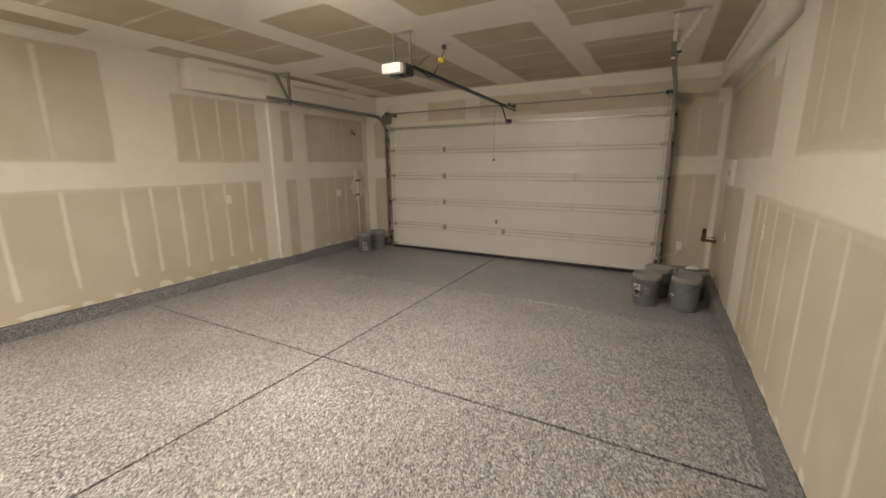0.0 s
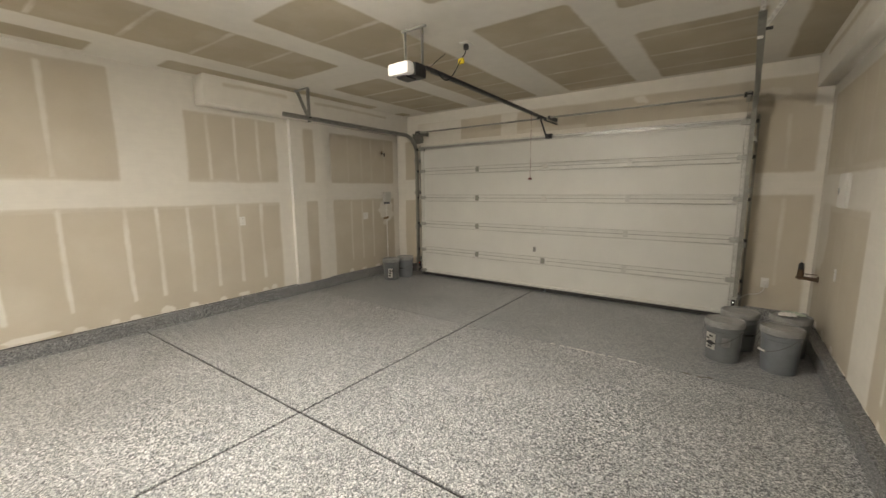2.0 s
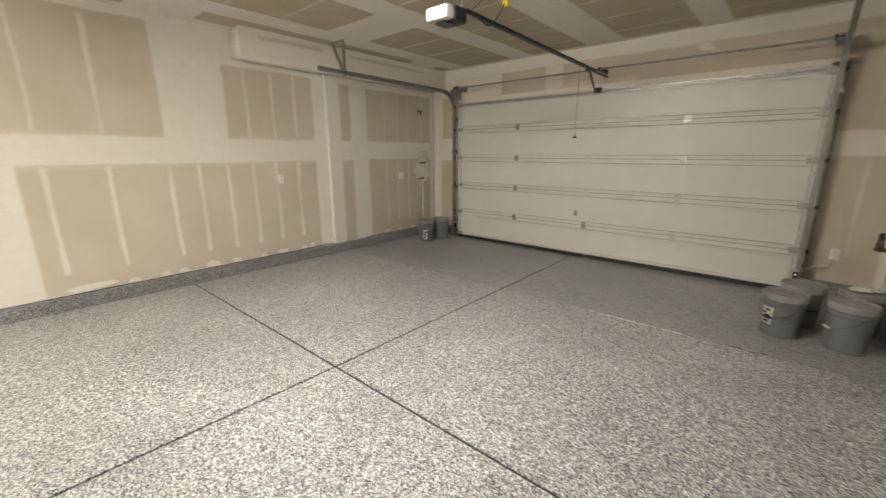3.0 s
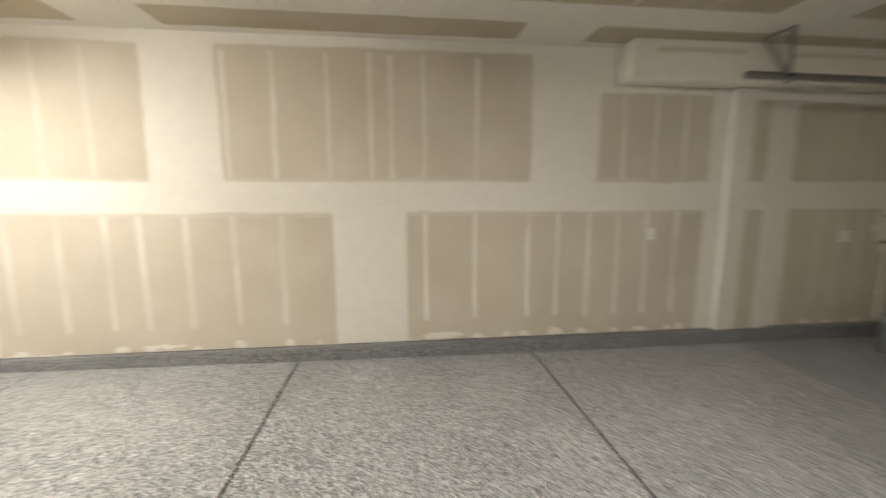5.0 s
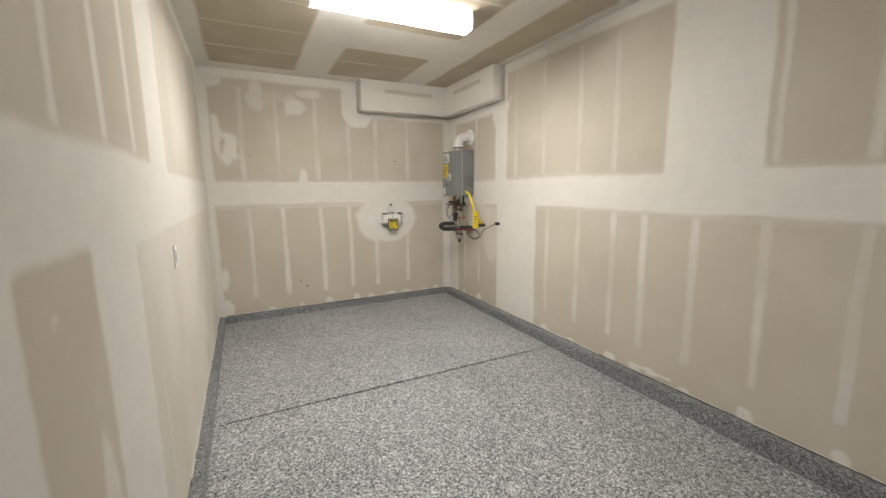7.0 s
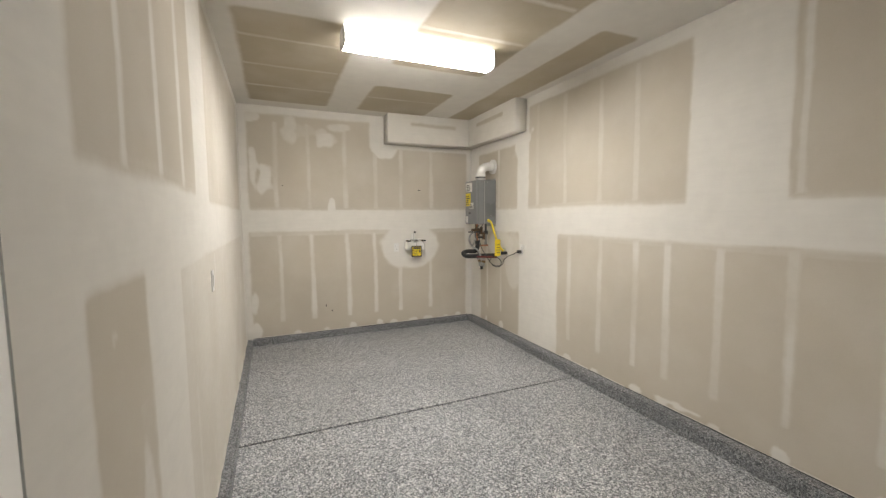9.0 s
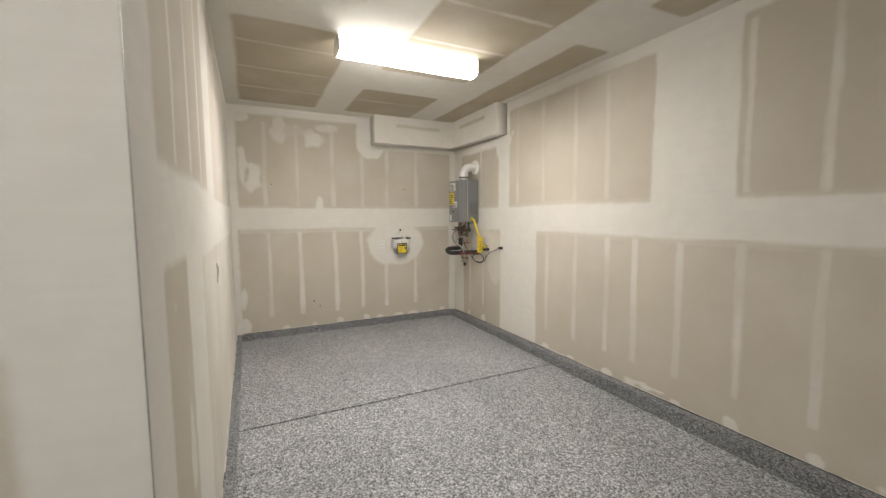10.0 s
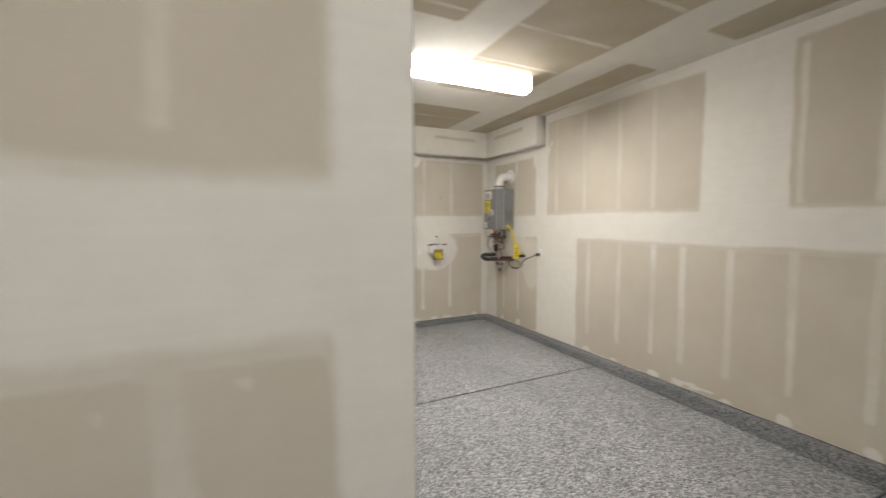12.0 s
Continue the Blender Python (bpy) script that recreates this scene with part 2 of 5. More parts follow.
def tube(points, r, n=10, bm=None):
    """A hose or wire swept along a line of places."""
    own = bmesh.new()
    pts = [Vector(p) for p in points]
    rings, side = [], None
    for i, p in enumerate(pts):
        d = (pts[min(i + 1, len(pts) - 1)] - pts[max(i - 1, 0)]).normalized()
        if side is None:
            side = d.orthogonal().normalized()
        side = (side - d * side.dot(d)).normalized()
        up = d.cross(side)
        rings.append([own.verts.new(p + r * (math.cos(6.2832 * k / n) * side + math.sin(6.2832 * k / n) * up)) for k in range(n)])
    for a, b in zip(rings, rings[1:]):
        for k in range(n):
            own.faces.new((a[k], a[(k + 1) % n], b[(k + 1) % n], b[k]))
    own.faces.new(rings[0][::-1])
    own.faces.new(rings[-1])
    return joined(bm, own)


def lathe(profile, at, n=36, bm=None):
    """Turns (radius, height) pairs round an upright axis."""
    own = bmesh.new()
    rings = [[own.verts.new((at[0] + r * math.cos(6.2832 * k / n), at[1] + r * math.sin(6.2832 * k / n), at[2] + z)) for k in range(n)] for r, z in profile]
    for a, b in zip(rings, rings[1:]):
        for k in range(n):
            own.faces.new((a[k], a[(k + 1) % n], b[(k + 1) % n], b[k]))
    for ring in (rings[0], rings[-1]):
        own.faces.new(ring)
    return joined(bm, own)


def prism(outline, axis, a, b, bm=None):
    """An outline of pairs drawn across one axis and pulled along it from a to b."""
    own = bmesh.new()

    def at(p, c):
        return {"x": (c, p[0], p[1]), "y": (p[0], c, p[1]), "z": (p[0], p[1], c)}[axis]
    lo, hi = [own.verts.new(at(p, a)) for p in outline], [own.verts.new(at(p, b)) for p in outline]
    own.faces.new(lo)
    own.faces.new(hi[::-1])
    for i in range(len(outline)):
        j = (i + 1) % len(outline)
        own.faces.new((lo[i], lo[j], hi[j], hi[i]))
    return joined(bm, own)


# ---- taped board: where the compound lies ----


def field(u, v, cell, seed):
    """Smooth random values in -1..1 over a sheet."""
    g = np.random.default_rng(seed).uniform(-1, 1, (512, 512))
    a, b = u / cell + 200, v / cell + 200
    i, j = np.floor(a).astype(int), np.floor(b).astype(int)
    p, q = a - i, b - j
    p, q = p * p * (3 - 2 * p), q * q * (3 - 2 * q)
    i, j = i % 511, j % 511
    return (g[i, j] * (1 - p) + g[i + 1, j] * p) * (1 - q) + (g[i, j + 1] * (1 - p) + g[i + 1, j + 1] * p) * q


def soft(d, e):
    s = np.clip(0.5 - d / (2 * e), 0, 1)
    return s * s * (3 - 2 * s)


class Board:
    """Holds the compound of one sheet of wall or ceiling: 1 is covered, 0 is bare paper."""

    def __init__(self, seed):
        self.seed, self.bare, self.lines, self.dabs, self.veils = seed, [], [], [], []

    def panel(self, u0, u1, v0, v1, round_=0.02):
        self.bare.append((u0, u1, v0, v1, round_))
        return self

    def line(self, us, v0, v1, power=0.75, half=0.026, across=False):
        for u in us:
            self.lines.append((u, v0, v1, power, half, across))
        return self

    def veil(self, u0, u1, v0, v1, power):
        self.veils.append((u0, u1, v0, v1, power))
        return self

    def dab(self, u, v, ru, rv, power=1.0):
        self.dabs.append((u, v, ru, rv, power))
        return self

    def mud(self, u, v):
        s = self.seed
        uu = u + 0.009 * field(u, v, 0.35, s) + 0.004 * field(u, v, 0.06, s + 1)
        vv = v + 0.010 * field(u, v, 0.4, s + 2) + 0.004 * field(u, v, 0.06, s + 3)
        m = np.ones_like(u)
        for u0, u1, v0, v1, r in self.bare:
            du, dv = np.abs(uu - (u0 + u1) / 2) - (u1 - u0) / 2 + r, np.abs(vv - (v0 + v1) / 2) - (v1 - v0) / 2 + r
            d = np.hypot(np.maximum(du, 0), np.maximum(dv, 0)) + np.minimum(np.maximum(du, dv), 0) - r
            m = np.minimum(m, 1 - soft(d, 0.034 + 0.014 * field(u, v, 0.5, s + 14)))
        for k, (a, v0, v1, power, half, across) in enumerate(self.lines):
            p, q = (vv, uu) if across else (uu, vv)
            w = half * (1 + 0.22 * field(q, q * 0 + k, 0.4, s + 5))
            line = soft(np.abs(p - a - 0.006 * field(q, q * 0 + k, 0.6, s + 9)) - w, 0.018) * soft(np.abs(q - (v0 + v1) / 2) - (v1 - v0) / 2, 0.02)
            m = np.maximum(m, line * power * (0.82 + 0.25 * field(p * 0 + k, q, 0.28, s + 6)))
        for u0, u1, v0, v1, power in self.veils:
            d = np.maximum(np.abs(uu - (u0 + u1) / 2) - (u1 - u0) / 2, np.abs(vv - (v0 + v1) / 2) - (v1 - v0) / 2)
            m = np.maximum(m, soft(d, 0.012) * power * (0.9 + 0.2 * field(u, v, 0.3, s + 12)))
        for a, c, ru, rv, power in self.dabs:
            d = np.hypot((uu - a) / ru, (vv - c) / rv) - 1
            m = np.maximum(m, soft(d + (0.42 if ru < 0.2 else 0.07) * field(u, v, 0.09, s + 8), 0.3 if ru < 0.2 else 0.16) * power)
        return np.clip(m, 0, 1)


def sheet(name, place, u0, u1, v0, v1, board, back, holes=(), cell=0.02, mat=None):
    """A board with its compound. place(u, v) gives the world places of the seen face; back are boxes that give it its thickness."""
    nu, nv = max(2, int((u1 - u0) / cell)), max(2, int((v1 - v0) / cell))
    us, vs = np.linspace(u0, u1, nu + 1), np.linspace(v0, v1, nv + 1)
    U, V = np.meshgrid(us, vs, indexing="ij")
    x, y, z = place(U, V)
    co = np.stack([np.broadcast_to(c, U.shape).ravel() for c in (x, y, z)], 1)
    idx = np.arange(U.size).reshape(U.shape)
    quads = np.stack([idx[:-1, :-1], idx[1:, :-1], idx[1:, 1:], idx[:-1, 1:]], -1)
    cu, cv = (us[:-1] + us[1:]) / 2, (vs[:-1] + vs[1:]) / 2
    CU, CV = np.meshgrid(cu, cv, indexing="ij")
    keep = np.ones(CU.shape, bool)
    for a, b, c, d in holes:
        keep &= ~((CU > a) & (CU < b) & (CV > c) & (CV < d))
    quads = quads[keep]
    mud = board.mud(U, V).ravel()
    bm = bmesh.new()
    for b in back:
        box(*b, bm=bm)
    tmp = bpy.data.meshes.new("tmp")
    bm.to_mesh(tmp)
    bm.free()
    nb = len(tmp.vertices)
    bco = np.empty(nb * 3)
    tmp.vertices.foreach_get("co", bco)
    bq = np.empty(len(tmp.loops), int)
    tmp.loops.foreach_get("vertex_index", bq)
    bpy.data.meshes.remove(tmp)
    allco = np.concatenate([co, bco.reshape(-1, 3)])
    allq = np.concatenate([quads.reshape(-1), bq + len(co)]).astype(np.int32)
    me = bpy.data.meshes.new(name)
    me.vertices.add(len(allco))
    me.vertices.foreach_set("co", allco.ravel())
    me.loops.add(len(allq))
    me.loops.foreach_set("vertex_index", allq)
    nf = len(allq) // 4
    me.polygons.add(nf)
    me.polygons.foreach_set("loop_start", np.arange(nf, dtype=np.int32) * 4)
    me.update(calc_edges=True)
    at = me.attributes.new("mud", "FLOAT", "POINT")
    at.data.foreach_set("value", np.concatenate([mud, np.ones(nb)]).astype(np.float32))
    me.materials.append(mat or M_WALL)
    me.validate()
    return new(name, me)


def studs(u0, u1, first, step=0.41):
    out, u = [], first
    while u < u1:
        if u > u0:
            out.append(u)
        u += step
    return out


def foot_dabs(board, us, v=CURB_H + 0.02, seed=3):
    r = random.Random(seed)
    for u in us:
        board.dab(u + r.uniform(-0.03, 0.03), v + r.uniform(-0.01, 0.015), r.uniform(0.035, 0.07), r.uniform(0.025, 0.055), r.uniform(0.75, 1))


# ---- walls ----
ZB, ZT = 1.48, 1.78           # the long level tape joint between lower and upper boards
b = Board(11)
LOW2 = [1.08, 1.58, 2.14, 2.45, 2.79, 3.11, 3.44, 3.77]
LOW1 = [-2.69, -2.27, -1.87, -1.57, -1.17, -0.74, -0.31]
b.panel(-2.88, 0.18, 0.0, ZB).line(LOW1, 0.36, ZB - 0.01, 0.62, 0.034)
b.panel(0.89, 4.07, 0.0, ZB).line(LOW2, 0.36, ZB - 0.01, 0.85)
b.panel(-4.62, -3.62, 0.0, ZB).line([-4.42, -4.05], 0.36, ZB - 0.05, 0.7)
b.panel(-0.80, 2.14, ZT, 2.99).line([-0.74, -0.32, 0.17, 0.56, 0.75, 1.07, 1.59], ZT + 0.02, 2.95, 0.7)
b.panel(-3.42, -1.43, ZT, 2.97).line([-3.25, -2.78, -2.29, -1.89], ZT + 0.02, 2.95, 0.48, 0.034)
b.panel(-4.66, -3.66, ZT, 2.58).line([-4.1], ZT + 0.02, 2.58, 0.7)
b.panel(2.85, 4.09, ZT, 2.66).line([3.12, 3.47, 3.80], ZT + 0.02, 2.65, 0.75)
b.dab(-4.05, 1.3, 0.35, 0.2, 0.6).dab(-3.75, 1.1, 0.2, 0.4, 0.5).dab(-3.55, 2.6, 0.16, 0.25)
foot_dabs(b, LOW1 + LOW2 + [-4.42, -4.05, 0.03, 1.2, 1.9, 3.9])
b.dab(1.25, 0.205, 0.22, 0.03).dab(-1.45, 0.2, 0.2, 0.02)
b.veil(-4.6, 4.07, ZB - 0.05, ZB, 0.35).veil(-4.6, 4.07, ZT, ZT + 0.045, 0.3)
wall_west = sheet("wall_west", lambda u, v: (XL, u, v), YB, 4.30, 0, H, b, [(XL - 0.16, XL - 0.003, YB - 0.16, 4.30, -0.1, H + 0.1), (XL - 0.2, XL - 0.06, 4.30, YF + 0.16, -0.1, H + 0.1)])
tagged(wall_west, "bare grey-brown drywall with white taped joints and screw lines", "wall", kind="structure")

XP, XQ = XL + 0.063, XL - 0.012
b = Board(23)
b.panel(4.52, 4.74, 0.0, ZB).panel(4.53, 4.72, ZT, 2.62)
pier = sheet("wall_pier", lambda u, v: (XP - 0.03 * (u - 4.30) / 0.63, u, v), 4.30, 4.93, 0, H, b, [(XL - 0.05, XL + 0.005, 4.30, 4.93, 0, H), (XL - 0.002, XP - 0.0002, 4.2965, 4.2998, 0.1, H - 0.001)])
tagged(pier, "shallow drywall pier with taped corner bead", "wall", kind="structure")
# White strip added to brighten the pier face that the lamps strike.
bm = box(XL + 0.001, XP + 0.0015, 4.292, 4.2962, CURB_H - 0.01, H - 0.36, 0.001)
tagged(part("pier_lit_edge", bm, M_WHITE2), "white strip added for the lit edge of the drywall pier", "trim", kind="structure")
b = Board(29)
b.panel(5.12, 6.66, 0.0, ZB).line([5.52, 5.78, 6.06], 0.36, ZB - 0.02, 0.6)
b.panel(5.10, 6.66, ZT, 2.62).line([5.48, 5.80, 6.05, 6.4], ZT + 0.02, 2.6, 0.45)
b.dab(6.42, 1.24, 0.19, 0.25, 0.9)
foot_dabs(b, [5.5, 5.8, 6.1])
recess = sheet("wall_west_front", lambda u, v: (XQ, u, v), 4.93, YF, 0, H, b, [(XL - 0.05, XQ - 0.003, 4.93, YF, 0, H)])
tagged(recess, "taped drywall beside the garage door in dim light", "wall", kind="structure")

b = Board(37)
BACK = [-4.72, -4.25, -3.88, -3.50, -3.04, -2.65]
b.panel(-5.30, -2.29, 0.0, 1.51).line(BACK, 0.33, 1.48, 0.8, 0.032)
b.panel(-5.33, -4.0, 1.79, 2.64).panel(-3.84, -2.31, 1.79, 2.98).panel(-4.3, -3.8, 1.79, 2.64)
b.line([-4.74, -4.28, -3.91, -3.50, -3.02, -2.63], 1.80, 2.9, 0.55, 0.034)
b.dab(-4.40, 1.27, 0.43, 0.34).dab(-4.05, 2.70, 0.2, 0.2)
b.dab(-2.37, 2.28, 0.05, 0.28, 0.75).dab(-2.50, 2.17, 0.085, 0.18, 0.85).dab(-3.25, 2.70, 0.12, 0.09, 0.7).dab(-3.2, 2.78, 0.07, 0.07, 0.5)
b.dab(-2.80, 2.80, 0.08, 0.22, 0.55).dab(-2.95, 2.80, 0.16, 0.09, 0.35).dab(-3.30, 1.84, 0.045, 0.13, 0.9).dab(-3.47, 2.89, 0.16, 0.06, 0.6)
b.dab(-2.36, 2.94, 0.1, 0.05, 0.7).dab(-2.32, 0.6, 0.05, 0.12, 0.9).dab(-2.32, 0.22, 0.07, 0.1, 1)
foot_dabs(b, [-5.15, -4.95, -4.7, -4.4, -4.15, -3.9, -3.55, -3.2, -2.85])
b.veil(-5.28, -2.3, 1.45, 1.51, 0.45).veil(-5.28, -2.3, 1.79, 1.83, 0.3)
wall_south = sheet("wall_south", lambda u, v: (u, YB, v), XL, XA, 0, H, b, [(XL, XA + 0.16, YB - 0.16, YB - 0.003, -0.1, H + 0.1)])
tagged(wall_south, "bare drywall end wall with taped joints and patched spots", "wall", kind="structure")

b = Board(41)
ALC = [-1.50, -1.9, -2.3, -2.7, -3.1, -3.5, -3.9, -4.3]
b.panel(-0.82, -0.41, 0.0, 1.54).panel(-4.65, -1.3, 0.0, ZB).line(ALC, 0.33, ZB, 0.7)
b.panel(-1.75, -0.42, 1.82, 2.98).panel(-4.65, -2.2, 1.79, 2.98)
b.line([-0.71, -1.08, -1.46], 1.83, 2.98, 0.8, 0.03).line(ALC[2:], 1.82, 2.95, 0.6)
b.veil(-0.82, -0.68, 0.3, 1.2, 0.35).dab(-0.72, 0.9, 0.05, 0.16, 0.7).dab(-0.55, 1.42, 0.02, 0.02, 0.5)
b.veil(-4.6, -0.42, 1.82, 1.88, 0.3).veil(-4.66, -1.28, 0.0, ZB + 0.02, 0.62).veil(-4.66, -2.18, 1.77, 2.99, 0.5)
foot_dabs(b, ALC)
wall_alcove = sheet("wall_alcove", lambda u, v: (XA, u, v), YB, YA, 0, H, b, [(XA + 0.003, XA + 0.14, YB - 0.16, YA - 0.003, -0.1, H + 0.1)])
tagged(wall_alcove, "taped drywall side of the house block", "wall", kind="structure")

# Dark strip drawn where a thin shadow runs down the outside corner.
bm = box(XA - 0.0025, XA + 0.002, YA - 0.0035, YA - 0.0005, 0.15, H)
tagged(part("corner_shadow_line", bm, M_TRACK), "thin dark strip for the shadow line at the wall edge", "corner bead", kind="structure")
DO = (-0.45, 0.72, 0.0, 2.2)
b = Board(43)
b.panel(-2.03, -0.6, 0.0, 1.44).panel(-2.03, -0.6, 1.77, 2.98)
b.line([-1.725, -1.31, -0.9], 0.36, 1.44, 0.55, 0.045).line([-1.725, -1.31, -0.9], 1.84, 2.95, 0.45, 0.026)
b.veil(-2.03, -0.6, 1.385, 1.44, 0.5).veil(-2.03, -0.6, 1.77, 1.80, 0.5)
b.dab(-1.86, 1.36, 0.015, 0.02, 0.5).dab(-1.62, 1.33, 0.02, 0.015, 0.4)
wall_house = sheet("wall_house", lambda u, v: (u, YA, v), XA, XR, 0, H, b,
                   [(XA + 0.012, DO[0], YA - 0.14, YA - 0.003, -0.1, H), (DO[1], XR, YA - 0.14, YA - 0.003, -0.1, H), (DO[0], DO[1], YA - 0.14, YA - 0.003, DO[3], H)], [DO])
tagged(wall_house, "taped drywall wall with the open doorway to the house", "wall", kind="structure")

b = Board(47)
RLOW = [3.98, 3.75, 3.42, 3.02, 2.58, 2.14, 1.7, 1.26, 0.82]
b.panel(0.2, 4.22, 0.0, ZB - 0.03).line(RLOW, 0.3, ZB - 0.04, 0.85)
b.panel(4.78, 6.6, 0.0, ZB - 0.03).line([5.4, 5.8, 6.2], 0.36, ZB, 0.35)
b.panel(0.2, 3.22, ZT, 2.98).line([2.93, 2.5, 2.05, 1.6, 1.1], ZT + 0.1, 2.95, 0.6)
b.panel(3.87, 6.62, ZT - 0.01, 2.62).line([4.25, 4.7, 5.1, 5.5, 5.9], ZT + 0.1, 2.6, 0.35)
b.dab(6.45, 1.2, 0.3, 0.5, 0.6).dab(4.1, 2.7, 0.22, 0.3)
foot_dabs(b, RLOW + [5.4, 5.8, 6.2])
b.veil(0.2, 6.6, ZB - 0.09, ZB - 0.03, 0.4).veil(0.2, 6.6, ZT, ZT + 0.06, 0.35)
wall_east = sheet("wall_east", lambda u, v: (XR, u, v), YA - 0.14, YF, 0, H, b, [(XR + 0.003, XR + 0.16, YA - 0.3, YF + 0.16, -0.1, H + 0.1)])
tagged(wall_east, "bare grey-brown drywall with white taped joints and screw lines", "wall", kind="structure")

b = Board(53)
b.panel(0.40, 0.98, 0.0, 1.55).panel(0.36, 0.97, 1.82, 2.55).line([0.72], 0.45, 1.52, 0.6).line([0.70], 1.85, 2.5, 0.45)
b.panel(-5.22, -4.72, 0.0, 1.45).panel(-5.2, -4.72, 1.85, 2.6)
b.panel(-4.85, 0.9, 2.5, 2.9)
b.veil(-4.9, -3.85, 2.5, 2.9, 0.75).veil(-3.05, -2.75, 2.5, 2.9, 0.8).veil(-1.62, -1.3, 2.5, 2.9, 0.3).veil(-2.75, -1.62, 2.5, 2.62, 0.5).veil(-0.2, 0.2, 2.5, 2.9, 0.25)
b.dab(-0.9, 2.84, 0.09, 0.07, 0.7).dab(0.5, 2.72, 0.2, 0.08, 0.4)
HOLE = (DX0 + 0.05, DX1 - 0.05, -0.2, DTOP - 0.03)
wall_north = sheet("wall_north", lambda u, v: (u, YF, v), XL, XR, 0, H, b,
                   [(XL - 0.1, HOLE[0], YF + 0.003, YF + 0.16, -0.1, H + 0.1), (HOLE[1], XR + 0.1, YF + 0.003, YF + 0.16, -0.1, H + 0.1), (HOLE[0], HOLE[1], YF + 0.003, YF + 0.16, HOLE[3], H + 0.1)], [HOLE])
tagged(wall_north, "taped drywall wall round the garage door opening", "wall", kind="structure")

# jamb that closes the gap between wall and door
bm = box(DX0 - 0.06, DX0 + 0.06, DOOR_Y + 0.055, YF - 0.002, 0, DTOP + 0.02)
box(DX1 - 0.06, DX1 + 0.06, DOOR_Y + 0.055, YF - 0.002, 0, DTOP + 0.02, bm=bm)
box(DX0 - 0.06, DX1 + 0.06, DOOR_Y + 0.055, YF - 0.002, DTOP - 0.04, DTOP + 0.06, bm=bm)
tagged(part("door_jamb", bm, M_CAULK), "plain wooden jamb behind the garage door", "jamb", kind="structure")

# ---- ceiling: rows of boards, taped ----
SEAMS = [(-5.29, -4.92), (-4.55, -3.62), (-3.24, -2.37), (-1.85, -0.96), (-0.65, 0.33), (0.60, 1.0)]
ENDS = [[-1.47, 2.24, 6.1], [-3.35, 0.46, 4.17], [-2.12, 2.26], [-0.2, 3.56], [0.85, 4.55], [2.6]]
b = Board(61)
for (x0, x1), ends in zip(SEAMS, ENDS):
    cuts = [YB + 0.25 - 0.33] + ends + [YF - 0.12 + 0.33]
    for y0, y1 in zip(cuts, cuts[1:]):
        b.panel(x0, x1, y0 + 0.32, y1 - 0.32, 0.05)
        if x1 - x0 > 0.5:
            for y in studs(y0 + 0.4, y1 - 0.4, math.ceil(y0 / 0.61) * 0.61 + 0.18, 0.61):
                b.line([y], x0 + 0.02, x1, 0.66, 0.026, across=True)
ceil_boxes = [(XL - 0.1, XR + 0.1, YA - 0.14, YF + 0.1, H + 0.003, H + 0.15), (XL - 0.1, XA + 0.1, YB - 0.1, YA - 0.14, H + 0.003, H + 0.15)]
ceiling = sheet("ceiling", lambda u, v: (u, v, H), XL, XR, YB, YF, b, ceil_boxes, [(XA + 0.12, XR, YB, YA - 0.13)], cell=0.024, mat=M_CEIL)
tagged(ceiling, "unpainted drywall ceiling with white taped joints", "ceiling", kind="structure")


# ---- boxed-in soffits under the ceiling ----
def soffit(name, u0, u1, v0, v1, z0, marks, seed, label):
    """A boxed duct: three seen faces of taped board round a core."""
    b = Board(seed)
    for m in marks:
        b.panel(*m, 0.03)
    long_y = (v1 - v0) > (u1 - u0)
    core = [(u0 + 0.003, u1 - 0.003, v0 + 0.003, v1 - 0.003, z0 + 0.003, H)]
    if long_y:
        x = u1 if u0 < -3 else u0
        ob = sheet(name, lambda u, v: (x, u, v), v0, v1, z0, H, b, core)
    else:
        ob = sheet(name, lambda u, v: (u, v1, v), u0, u1, z0, H, b, core)
    return tagged(ob, label, "soffit", kind="structure")


soffit("soffit_west", XL, -5.13, 3.0, YF, 2.73, [(3.22, 4.15, 2.97, 3.01), (4.6, 6.2, 2.97, 3.0)], 67, "boxed drywall soffit over the door track")
soffit("soffit_east", 0.895, XR, 3.62, YF, 2.74, [(4.1, 6.3, 2.95, 3.0)], 71, "boxed drywall soffit along the side wall")
soffit("soffit_corner", XL, -5.25, YB, -3.47, 2.70, [(-4.45, -3.75, 2.93, 2.98)], 73, "boxed drywall soffit in the corner over the water heater")
soffit("soffit_south", -5.25, -4.04, YB, -4.68, 2.70, [(-5.05, -4.35, 2.93, 2.97)], 79, "boxed drywall soffit on the end wall")

# ---- floor: coated slabs between control joints ----
bm = prism([(YB - 0.1, -0.2), (YF + 0.5, -0.2), (YF + 0.5, -0.009), (Y_FLAT, -0.009), (YB - 0.1, floor_z(YB - 0.1) - 0.009)], "x", XL - 0.1, XR + 0.1)
floor_base = part("floor", bm, M_JOINT)
tagged(floor_base, "grey flake epoxy garage floor with dark control joints", "floor", kind="structure")
XJ = -2.305
XS, YS = [XL - 0.05, XJ, XR + 0.05], [YB - 0.05, -2.505, -0.19, 2.19, 4.55, YF + 0.1]
